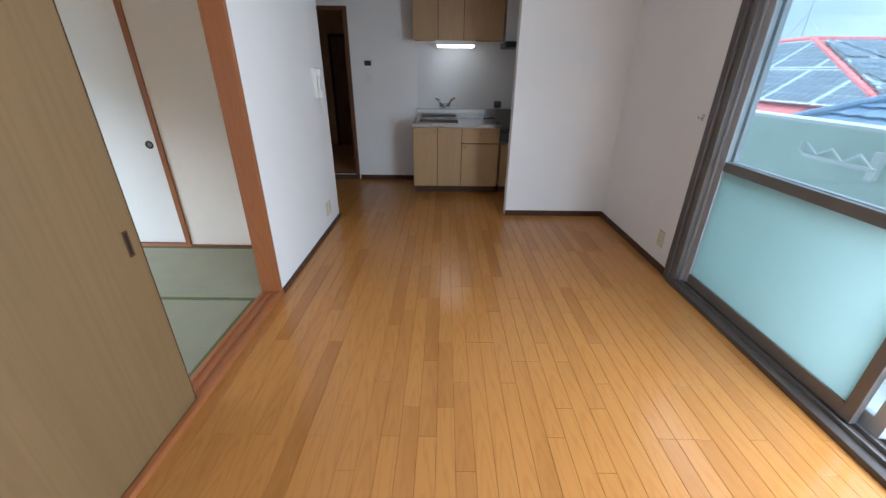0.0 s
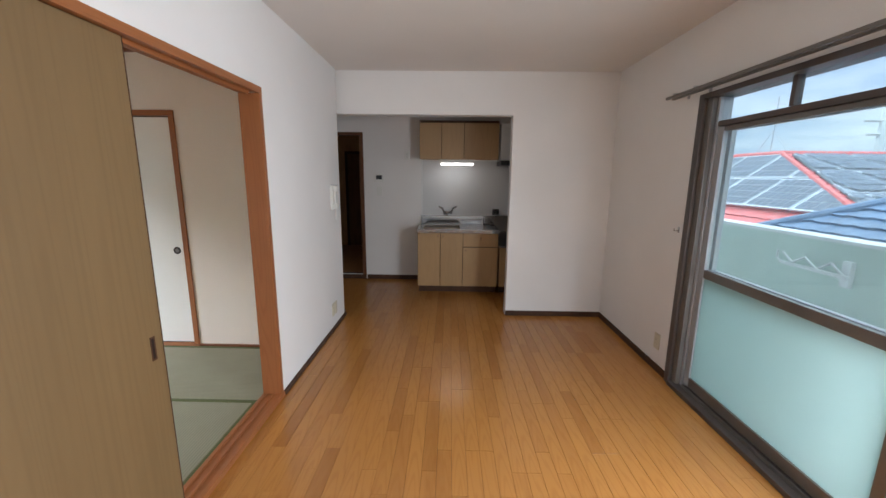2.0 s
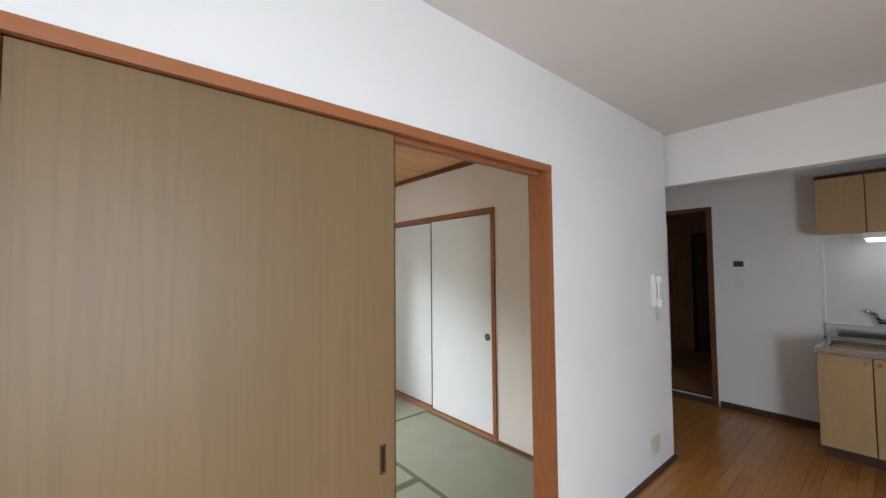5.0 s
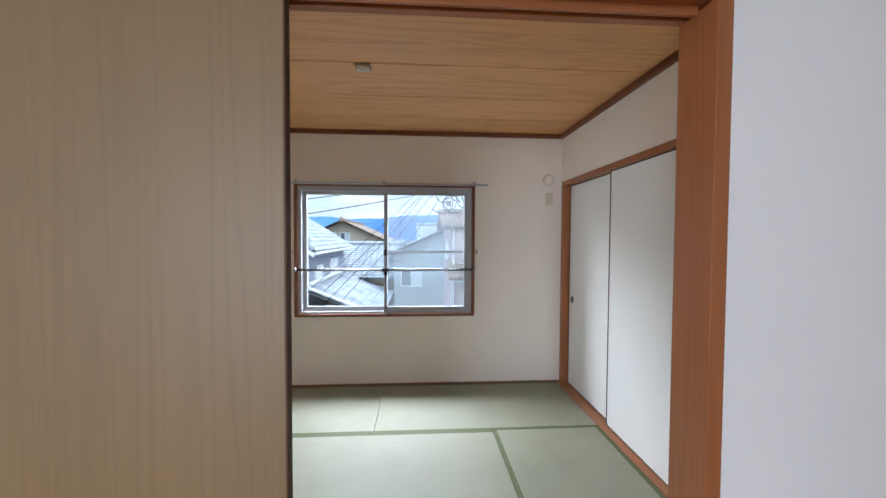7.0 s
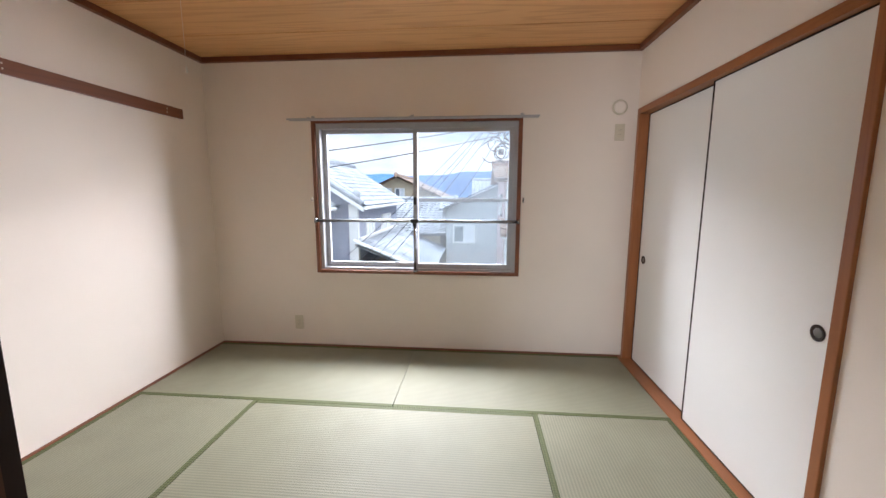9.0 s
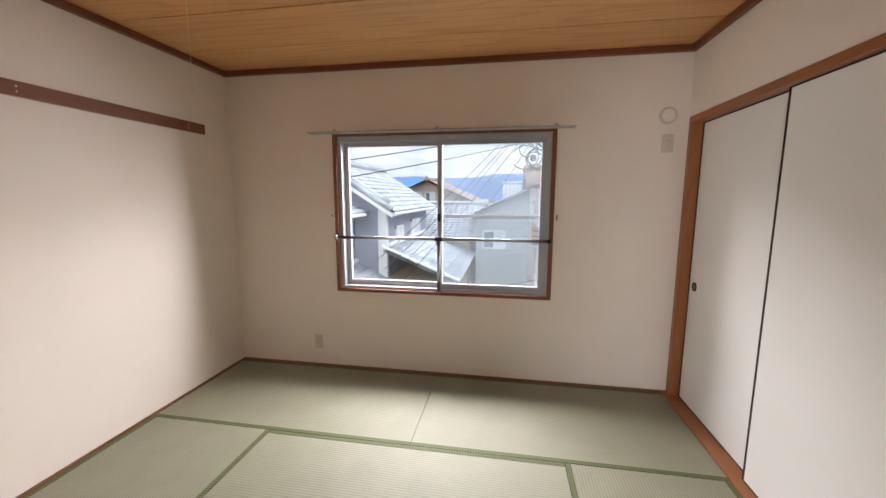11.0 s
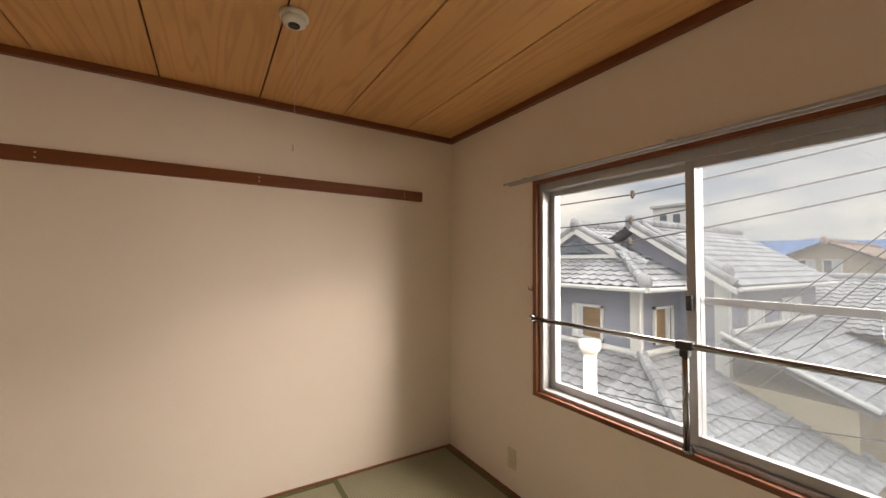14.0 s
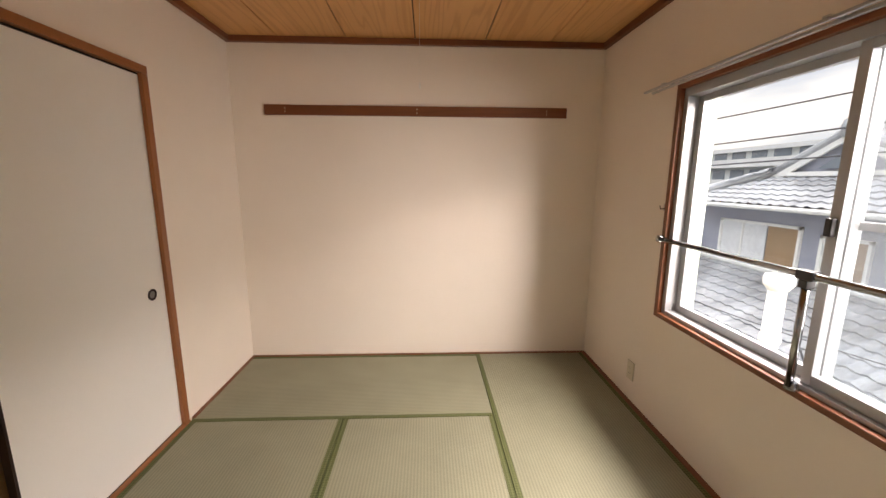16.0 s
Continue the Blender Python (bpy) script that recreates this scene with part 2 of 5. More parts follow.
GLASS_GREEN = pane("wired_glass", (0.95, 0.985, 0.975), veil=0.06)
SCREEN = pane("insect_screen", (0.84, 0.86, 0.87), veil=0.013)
FROST = bpy.data.materials.new("frosted_glass")
FROST.use_nodes = True
_t = FROST.node_tree
_t.nodes.remove(_t.nodes["Principled BSDF"])
_a, _b, _c = _t.nodes.new("ShaderNodeBsdfTranslucent"), _t.nodes.new("ShaderNodeBsdfDiffuse"), _t.nodes.new("ShaderNodeMixShader")
_n = _t.nodes.new("ShaderNodeTexNoise")
_n.inputs["Scale"].default_value, _n.inputs["Detail"].default_value = 3.0, 5
_r = _t.nodes.new("ShaderNodeValToRGB")
_r.color_ramp.elements[0].color, _r.color_ramp.elements[1].color = (0.50, 0.61, 0.58, 1), (0.56, 0.66, 0.63, 1)
_t.links.new(_n.outputs["Fac"], _r.inputs[0])
_t.links.new(_r.outputs[0], _a.inputs[0])
_b.inputs[0].default_value = (0.55, 0.66, 0.63, 1)
_c.inputs[0].default_value = 0.22
_t.links.new(_a.outputs[0], _c.inputs[1])
_t.links.new(_b.outputs[0], _c.inputs[2])
_t.links.new(_c.outputs[0], _t.nodes["Material Output"].inputs[0])
TATAMI = {0: tatami_weave("rush_mat_crosswise", 0), 1: tatami_weave("rush_mat_lengthwise", 1)}
HERI = brocade("green_brocade", 0)
PARAPET = material("balcony_paint_green", (0.55, 0.66, 0.57), 0.8, 0.08, 1.2, 90, 0.15)
CONCRETE = material("balcony_concrete", (0.62, 0.62, 0.60), 0.85, 0.1, 2, 60, 0.2)
WHITE_METAL = material("white_painted_metal", (0.80, 0.80, 0.78), 0.4, 0.05, 5, 100, 0.03)
TILE_GREY = material("silver_grey_roof_tile", (0.39, 0.405, 0.425), 0.36, 0.35, 1.6, 14, 0.15, spec=0.6)
TILE_PALE = material("pale_roof_tile", (0.42, 0.43, 0.44), 0.4, 0.3, 1.6, 14, 0.15)
TILE_BROWN = material("brown_roof_tile", (0.36, 0.24, 0.17), 0.5, 0.3, 1.6, 14, 0.15)
SLATE_BLUE = material("blue_roof_slate", (0.085, 0.15, 0.25), 0.5, 0.3, 2, 20, 0.2)
RED_METAL = material("red_ridge_metal", (0.60, 0.11, 0.10), 0.5, 0.1, 2, 20, 0.1)
SOLAR = material("solar_cells", (0.045, 0.065, 0.10), 0.3, 0.2, 1.5, 9, 0.0)
SOLAR_EDGE = material("solar_frame", (0.50, 0.54, 0.58), 0.4, 0.05, 3, 30, 0.0, metal=0.3)
STUCCO_GREY = material("blue_grey_render", (0.33, 0.35, 0.42), 0.85, 0.08, 0.8, 25, 0.2)
STUCCO_BEIGE = material("beige_render", (0.55, 0.46, 0.33), 0.85, 0.08, 0.8, 25, 0.2)
STUCCO_PALE = material("pale_grey_render", (0.50, 0.53, 0.52), 0.85, 0.08, 0.8, 25, 0.2)
STUCCO_PINK = material("pinkish_render", (0.56, 0.43, 0.41), 0.85, 0.08, 0.8, 25, 0.2)
STUCCO_WHITE = material("white_render", (0.72, 0.72, 0.70), 0.85, 0.06, 0.8, 25, 0.2)
WIN_DARK = material("house_window_glass", (0.16, 0.19, 0.22), 0.12, 0.2, 1.5, 10, 0.0)
CURTAIN = material("net_curtain", (0.70, 0.72, 0.74), 0.8, 0.1, 8, 60, 0.1)
SHUTTER = material("brown_shutter_board", (0.33, 0.21, 0.12), 0.6, 0.1, 4, 40, 0.1)
GROUND = material("asphalt_ground", (0.07, 0.07, 0.07), 0.9, 0.3, 0.3, 30, 0.3)
CABLE = material("cable_black", (0.03, 0.03, 0.035), 0.5, 0.1, 5, 50, 0.0)
# blue of the hills includes the haze of distance
MOUNTAIN = material("hazy_far_hills", (0.085, 0.20, 0.40), 1.0, 0.3, 0.012, 0.08, 0.0)
FOLIAGE = material("leaves", (0.07, 0.11, 0.045), 0.7, 0.4, 3, 30, 0.2)
LAMP_GLOW = glow("fluorescent_tube", (1.0, 0.98, 0.93), 3.2)


# ---- mesh helpers ----
ORIGIN = {}


def cuboid(bm, a, b, bevel=0.0):
    r = bmesh.ops.create_cube(bm, size=1.0)
    lo, hi = [min(p, q) for p, q in zip(a, b)], [max(p, q) for p, q in zip(a, b)]
    for v in r["verts"]:
        v.co = Vector([lo[i] if v.co[i] < 0 else hi[i] for i in range(3)])
    if bevel:
        es = list({e for v in r["verts"] for e in v.link_edges})
        bmesh.ops.bevel(bm, geom=es, offset=bevel, segments=2, affect="EDGES", profile=0.6)
    return bm


def boxes(*items, bevel=0.0):
    bm = bmesh.new()
    for a, b in items:
        cuboid(bm, a, b, bevel)
    return bm


def tube(p, q, r, r2=None, n=16):
    bm = bmesh.new()
    add_tube(bm, p, q, r, r2, n)
    return bm


def add_tube(bm, p, q, r, r2=None, n=16):
    p, q = Vector(p), Vector(q)
    m = Matrix.Translation((p + q) / 2) @ (q - p).to_track_quat("Z", "Y").to_matrix().to_4x4()
    bmesh.ops.create_cone(bm, cap_ends=True, segments=n, radius1=r, radius2=r if r2 is None else r2, depth=(q - p).length, matrix=m)


def lathe(profile, centre, axis="z", n=28):
    """A turned shape from (radius, height) steps round an axis."""
    bm = bmesh.new()
    rings = []
    for r, h in profile:
        ring = []
        for i in range(n):
            a = 2 * math.pi * i / n
            c, s = r * math.cos(a), r * math.sin(a)
            co = {"z": (c, s, h), "x": (h, c, s), "y": (c, h, s)}[axis]
            ring.append(bm.verts.new(Vector(co) + Vector(centre)))
        rings.append(ring)
    for a, b in zip(rings, rings[1:]):
        for i in range(n):
            bm.faces.new((a[i], a[(i + 1) % n], b[(i + 1) % n], b[i]))
    bm.faces.new(rings[0])
    bm.faces.new(rings[-1])
    bmesh.ops.recalc_face_normals(bm, faces=bm.faces)
    return bm


def plate(points, thickness):
    """A flat polygon with thickness."""
    bm = bmesh.new()
    bm.faces.new([bm.verts.new(p) for p in points])
    bm.normal_update()
    bmesh.ops.solidify(bm, geom=list(bm.faces), thickness=thickness)
    bmesh.ops.recalc_face_normals(bm, faces=bm.faces)
    return bm


def wire(points, r):
    bm = bmesh.new()
    for p, q in zip(points, points[1:]):
        add_tube(bm, p, q, r, n=6)
    return bm


def sag(p, q, drop, n=14):
    p, q = Vector(p), Vector(q)
    return [p.lerp(q, i / n) - Vector((0, 0, 4 * drop * (i / n) * (1 - i / n))) for i in range(n + 1)]


def link_mesh(name, bm, mat, parent=None, smooth=False):
    me = bpy.data.meshes.new(name)
    org = Vector(ORIGIN.get(parent.name, (0, 0, 0))) if parent else Vector((0, 0, 0))
    if org.length:
        bmesh.ops.translate(bm, verts=bm.verts, vec=-org)
    if smooth:
        for f in bm.faces:
            f.smooth = len(f.verts) == 4
    bm.to_mesh(me)
    bm.free()
    me.materials.append(mat)
    ob = new(name, me)
    if parent:
        ob.parent = parent
        ORIGIN[ob.name] = org
    return ob


def part(name, bm, mat, parent, label="", smooth=False):
    ob = link_mesh(name, bm, mat, parent, smooth)
    return tagged(ob, label) if label else ob


def thing(name, at, label, category, group="", kind=""):
    ob = new(name)
    ob.location = at
    ORIGIN[ob.name] = at
    return tagged(ob, label, category, group, kind)


def structure(name, bm, mat, label, category):
    return tagged(link_mesh(name, bm, mat), label, category, kind="structure")


def solid(name, bm, mat, label, category, group="", smooth=False):
    return tagged(link_mesh(name, bm, mat, smooth=smooth), label, category, group)


def wall_mesh(axis, c0, c1, u0, u1, z0, z1, holes=()):
    """A wall along x or y with rectangular openings (u0, u1, z0, z1)."""
    bm = bmesh.new()
    us = sorted({u0, u1, *[h[0] for h in holes], *[h[1] for h in holes]})
    for a, b in zip(us, us[1:]):
        spans = [(z0, z1)]
        for h in holes:
            if h[0] <= a + 1e-6 and b <= h[1] + 1e-6:
                spans = [(z0, h[2]), (h[3], z1)]
        for q, r in spans:
            if r - q > 0.002:
                cuboid(bm, (c0, a, q) if axis == "x" else (a, c0, q), (c1, b, r) if axis == "x" else (b, c1, r))
    return bm


# ---- structure ----
WIN_E = (-0.02, 2.56, 0.0, 1.97)
WIN_W = (0.51, 2.14, 0.68, 1.88)
structure("wall_between_rooms", wall_mesh("x", TE + 0.05, XL, YS, YP - 0.05, 0, H, [(0.41, 2.28, 0, 1.94)]), WALLPAPER, "white textured wallpaper wall with sliding door opening", "wall")
structure("wall_between_rooms_tatami_side", wall_mesh("x", TE, TE + 0.047, TS - 0.1, TN + 0.1, 0, HT + 0.05, [(0.445, 2.28, 0, 1.94)]), WALLPAPER_WARM, "cream wallpaper wall with sliding door opening", "wall")
structure("wall_east", wall_mesh("x", XR, XR + 0.14, YS, YP + 1.6, 0, H, [WIN_E]), WALLPAPER, "white textured wallpaper wall with balcony window", "wall")
structure("wall_south", boxes(((XL - 0.05, YS - 0.1, 0), (XR + 0.14, YS, H))), WALLPAPER, "plain white wallpaper wall", "wall")
structure("wall_partition", wall_mesh("y", YP, YP + 0.12, XL - 0.05, XR, 0, H, [(XL - 0.05, 0.637, -0.01, 2.05)]), WALLPAPER, "white partition wall with wide kitchen opening", "wall")
structure("wall_kitchen_north", wall_mesh("y", YN, YN + 0.1, -2.9, XR, 0, H, [(-1.95, -1.165, 0.0, 2.02)]), WALLPAPER, "white kitchen wall with doorway to the hall", "wall")
structure("wall_kitchen_east", boxes(((1.32, YP + 0.12, 0), (1.42, YN, H))), WALLPAPER, "plain white kitchen wall", "wall")
structure("wall_kitchen_west", boxes(((-2.98, YP - 0.2, 0), (-2.9, YN + 0.1, H))), WALLPAPER, "plain white kitchen wall", "wall")
structure("wall_kitchen_south", boxes(((-2.9, YP - 0.17, 0), (XL - 0.05, YP - 0.05, H))), WALLPAPER, "plain white kitchen wall", "wall")
structure("wall_west", wall_mesh("x", TW - 0.16, TW, TS - 0.1, TN + 0.1, 0, HT + 0.05, [WIN_W]), WALLPAPER_WARM, "cream wallpaper wall with sliding window", "wall")
structure("wall_tatami_south", boxes(((TW, TS - 0.1, 0), (TE, TS, HT + 0.05))), WALLPAPER_WARM, "plain cream wallpaper wall", "wall")
structure("wall_tatami_north", wall_mesh("y", TN, TN + 0.1, TW, TE, 0, HT + 0.05, [(-3.83, -2.105, 0.0, 1.93)]), WALLPAPER_WARM, "cream wallpaper wall with built-in closet opening", "wall")
structure("closet_interior", boxes(((-3.9, TN + 0.75, 0), (-2.0, TN + 0.8, 2.0)), ((-3.9, TN + 0.1, -0.05), (-2.0, TN + 0.8, 0.0)), ((-3.9, TN + 0.1, 1.95), (-2.0, TN + 0.75, 2.0)), ((-3.93, TN + 0.1, 0), (-3.87, TN + 0.75, 2)), ((-2.06, TN + 0.1, 0), (-2.0, TN + 0.75, 1.95))), SHUTTER, "dark closed closet interior", "closet")
structure("ceiling", boxes(((-2.98, YS - 0.1, H), (XR + 0.14, 7.8, H + 0.1))), CEIL_WHITE, "white textured paper ceiling", "ceiling")

# tatami room ceiling: boards with open seams, one mesh
seams = [TE, -1.54, -2.01, -2.49, -2.985, -3.456, TW]
# dark colour of the backing serves as shade inside the open seams
structure("ceiling_backing", boxes(((TW - 0.1, TS - 0.1, HT + 0.012), (TE, TN + 0.1, HT + 0.05))), BASE_DARK, "backing above the ceiling boards, coloured dark as seam shade", "ceiling")
bm = bmesh.new()
for a, b in zip(seams, seams[1:]):
    cuboid(bm, (b + 0.0045, TS - 0.05, HT), (a - 0.0045, TN + 0.05, HT + 0.012))
structure("ceiling_boards", bm, CEIL_WOOD, "warm cedar board ceiling with open seams", "ceiling")
structure("trim_ceiling_west", boxes(((TW, TS, 2.345), (TW + 0.035, TN, HT - 0.002)), bevel=0.003), TRIM_Y, "brown wooden ceiling trim", "trim")
structure("trim_ceiling_east", boxes(((TE - 0.035, TS, 2.345), (TE, TN, HT - 0.002)), bevel=0.003), TRIM_Y, "brown wooden ceiling trim", "trim")
structure("trim_ceiling_south", boxes(((TW + 0.035, TS, 2.345), (TE - 0.035, TS + 0.035, HT - 0.002)), bevel=0.003), TRIM_X, "brown wooden ceiling trim", "trim")
structure("trim_ceiling_north", boxes(((TW + 0.035, TN - 0.035, 2.345), (TE - 0.035, TN, HT - 0.002)), bevel=0.003), TRIM_X, "brown wooden ceiling trim", "trim")
structure("trim_floor_west", boxes(((TW, TS, -0.02), (TW + 0.03, TN, ZT + 0.006)), bevel=0.002), TRIM_Y, "dark brown wooden strip along the mats", "trim")
structure("trim_floor_south", boxes(((TW + 0.03, TS, -0.02), (TE, TS + 0.022, ZT + 0.006)), bevel=0.002), TRIM_X, "dark brown wooden strip along the mats", "trim")
structure("trim_floor_north", boxes(((-2.09, TN - 0.022, -0.02), (TE, TN, ZT + 0.006)), bevel=0.002), TRIM_X, "dark brown wooden strip along the mats", "trim")
structure("trim_floor_east", boxes(((TE - 0.02, TS + 0.022, -0.02), (TE, 0.41, ZT + 0.006)), ((TE - 0.02, 2.30, -0.02), (TE, TN - 0.022, ZT + 0.006)), bevel=0.002), TRIM_Y, "dark brown wooden strip along the mats", "trim")
for nm, a, b in (("west", (XL, 2.295, 0), (XL + 0.025, YP - 0.05, 0.022)), ("south", (XL, YS, 0), (XR, YS + 0.01, 0.055)), ("partition", (0.637, YP - 0.01, 0), (XR - 0.01, YP, 0.055)),
                 ("east", (XR - 0.01, 2.60, 0), (XR, YP, 0.055)), ("kitchen", (-1.14, YN - 0.012, 0), (-0.36, YN, 0.062)), ("west_end", (XL - 0.05, YP - 0.05, 0), (XL + 0.01, YP - 0.04, 0.055)), ("west_south", (XL, YS + 0.01, 0), (XL + 0.01, 0.395, 0.055)), ("kitchen_west", (-2.9, YN - 0.012, 0), (-1.99, YN, 0.062))):
    structure("baseboard_" + nm, boxes((a, b), bevel=0.002), BASE_DARK, "dark brown low baseboard", "baseboard")

# floors under the strips and the mats
floor = structure("floor", boxes(((-2.9, YS, -0.12), (XR, YN, -0.012))), BASE_DARK, "glossy orange oak strip flooring", "floor")
structure("floor_tatami_base", boxes(((TW, TS, -0.14), (TE + 0.05, TN, -0.036))), BASE_DARK, "subfloor beneath the mats", "floor")

# hall beyond the kitchen doorway
structure("hall_floor", boxes(((-2.4, YN + 0.1, -0.1), (-0.9, 7.6, 0.065))), grain("hall_floor_wood", (0.42, 0.20, 0.07), (0.3, 0.13, 0.04), 0.3, 1, 9, 0.3), "raised glossy brown hall floor", "floor")
structure("wall_hall_east", boxes(((-1.0, YN + 0.1, 0), (-0.9, 7.6, H))), WALLPAPER, "plain white hall wall", "wall")
structure("wall_hall_west", boxes(((-2.5, YN + 0.1, 0), (-2.4, 7.6, H))), WALLPAPER, "plain white hall wall", "wall")
structure("wall_hall_north", boxes(((-2.5, 7.6, 0), (-0.9, 7.7, H))), grain("hall_panel", (0.56, 0.31, 0.13), (0.3, 0.15, 0.06), 0.5, 2, 8, 0.3), "tan wood panelled hall end", "wall")
hd = thing("door_hall", (-1.6, 7.57, 0.065), "dark brown closed hall door in its frame", "door", kind="structure")
part("door_leaf", boxes(((-1.98, 7.555, 0.075), (-1.22, 7.59, 1.87)), bevel=0.003), grain("dark_door", (0.2, 0.09, 0.036), (0.06, 0.024, 0.01), 0.4, 2, 8, 0.3), hd)
for a, b in (((-2.03, 7.54, 0.066), (-1.98, 7.6, 1.92)), ((-1.22, 7.54, 0.066), (-1.17, 7.6, 1.92)), ((-1.98, 7.54, 1.87), (-1.22, 7.6, 1.92))):
    part("door_frame", boxes((a, b), bevel=0.002), BASE_DARK, hd)
part("door_handle", tube((-1.29, 7.51, 0.98), (-1.40, 7.51, 0.98), 0.01), CHROME, hd)
hf = thing("doorway_hall", (-1.55, YN, 0), "dark brown door frame between kitchen and hall", "door frame", kind="structure")
for a, b in (((-1.205, YN - 0.012, 0.066), (-1.155, YN + 0.112, 2.03)), ((-1.985, YN - 0.012, 0.066), (-1.935, YN + 0.112, 2.03)), ((-1.935, YN - 0.012, 1.99), (-1.205, YN + 0.112, 2.03))):
    part("frame_member", boxes((a, b), bevel=0.003), grain("hall_frame", (0.14, 0.055, 0.022), (0.09, 0.03, 0.012), 0.4, 2, 8, 0.3), hf)
part("threshold", boxes(((-1.985, YN - 0.014, 0.0), (-1.155, YN + 0.1, 0.066)), bevel=0.002), BASE_DARK, hf)
part("threshold_strip", boxes(((-1.935, YN - 0.016, 0.066), (-1.205, YN + 0.02, 0.072))), WHITE_METAL, hf, "pale metal edge strip")
dl = thing("door_open_white", (-1.9, 5.6, 0.065), "white interior door leaf standing open", "door", kind="structure")
part("door_leaf", boxes(((-1.93, YN + 0.12, 0.075), (-1.895, YN + 0.92, 1.98)), bevel=0.003), FUSUMA, dl)
part("door_handle", tube((-1.89, YN + 0.84, 1.0), (-1.85, YN + 0.84, 1.0), 0.012), CHROME, dl)


# ---- sliding doors between the rooms ----
fr = thing("door_sliding_frame", (-1.13, 1.34, 0), "orange stained wooden sliding door frame", "door frame", kind="structure")
part("jamb", boxes(((-1.19, 2.252, 0.03), (-1.068, 2.288, 1.915)), bevel=0.003), FRAME_WOOD, fr)
part("jamb", boxes(((-1.13, 0.40, 0.03), (-1.068, 0.436, 1.915)), bevel=0.003), FRAME_WOOD, fr)
part("jamb", boxes(((-1.19, 0.445, 0.03), (-1.168, 0.485, 1.915)), bevel=0.003), FRAME_WOOD, fr)
part("lintel", boxes(((-1.19, 0.445, 1.925), (-1.13, 2.288, 1.952)), ((-1.13, 0.40, 1.925), (-1.068, 2.288, 1.952)), ((-1.19, 0.445, 1.9155), (-1.168, 2.288, 1.925)), ((-1.134, 0.437, 1.905), (-1.124, 2.251, 1.925)), ((-1.09, 0.40, 1.9155), (-1.068, 2.288, 1.925)), bevel=0.001), FRAME_WOOD_Y, fr)
part("sill", boxes(((-1.195, 0.445, -0.03), (-1.13, 2.292, 0.022)), ((-1.13, 0.40, -0.03), (-1.062, 2.292, 0.022)), ((-1.195, 0.445, 0.022), (-1.172, 2.292, 0.03)), ((-1.137, 0.437, 0.022), (-1.121, 2.25, 0.03)), ((-1.086, 0.40, 0.022), (-1.062, 2.292, 0.03)), bevel=0.002), FRAME_WOOD_Y, fr, "worn grooved wooden sill")
d1 = thing("door_sliding_wood", (-1.105, 0.9, 0.024), "wood veneer sliding door pushed half open", "door", kind="structure")
part("panel", boxes(((-1.118, 0.438, 0.024), (-1.092, 1.357, 1.913)), bevel=0.002), VENEER, d1)
part("recessed_handle", boxes(((-1.0925, 1.297, 0.755), (-1.0905, 1.321, 0.762)), ((-1.0925, 1.297, 0.843), (-1.0905, 1.321, 0.85)), ((-1.0925, 1.297, 0.762), (-1.0905, 1.303, 0.843)), ((-1.0925, 1.315, 0.762), (-1.0905, 1.321, 0.843))), BASE_DARK, d1, "dark recessed finger pull")
part("handle_hollow", boxes(((-1.0922, 1.303, 0.762), (-1.0912, 1.315, 0.843))), BLACK_EDGE, d1)
part("edge_strip", boxes(((-1.119, 1.3573, 0.024), (-1.091, 1.3605, 1.913))), BASE_DARK, d1)


def round_pull(centre, face, parent):
    """A turned black pull let into a sliding panel; face: the axis and sign that it looks along."""
    ax, s = face
    prof = [(0.0295, 0.0), (0.030, 0.003 * s), (0.026, 0.0045 * s), (0.022, 0.002 * s), (0.019, 0.0012 * s)]
    pull = part("round_pull", lathe(prof, centre, ax), BLACK_EDGE, parent, "black round finger pull", True)
    part("pull_cup", lathe([(0.018, 0.0012 * s), (0.016, 0.0022 * s), (0.004, 0.002 * s)], centre, ax), BRONZE_LIGHT, pull)


d2 = thing("door_sliding_fusuma", (-1.155, 0.9, 0.024), "white papered sliding door panel with black edging", "door", kind="structure")
part("panel", boxes(((-1.166, 0.446, 0.03), (-1.140, 1.304, 1.905)), bevel=0.001), FUSUMA, d2)
for a, b in (((-1.167, 0.438, 0.024), (-1.139, 0.446, 1.913)), ((-1.167, 1.304, 0.024), (-1.139, 1.314, 1.913)), ((-1.167, 0.446, 0.024), (-1.139, 1.304, 0.03)), ((-1.167, 0.446, 1.905), (-1.139, 1.304, 1.913))):
    part("edge", boxes((a, b)), BLACK_EDGE, d2)
round_pull((-1.166, 0.575, 0.825), ("x", -1), d2)

# ---- closet ----
cl = thing("closet", (-2.97, TN, 0.02), "built-in closet with two white fusuma sliding panels", "closet", kind="structure")
part("jamb", boxes(((-3.84, TN - 0.015, 0.02), (-3.80, TN + 0.095, 1.893)), bevel=0.003), FRAME_WOOD, cl)
part("jamb", boxes(((-2.14, TN - 0.015, 0.02), (-2.10, TN + 0.095, 1.893)), bevel=0.003), FRAME_WOOD, cl)
part("lintel", boxes(((-3.84, TN - 0.015, 1.893), (-2.10, TN + 0.095, 1.935)), bevel=0.003), FRAME_WOOD_X, cl)
part("sill", boxes(((-3.86, TN - 0.04, -0.03), (-2.09, TN + 0.095, 0.026)), bevel=0.002), FRAME_WOOD_X, cl)
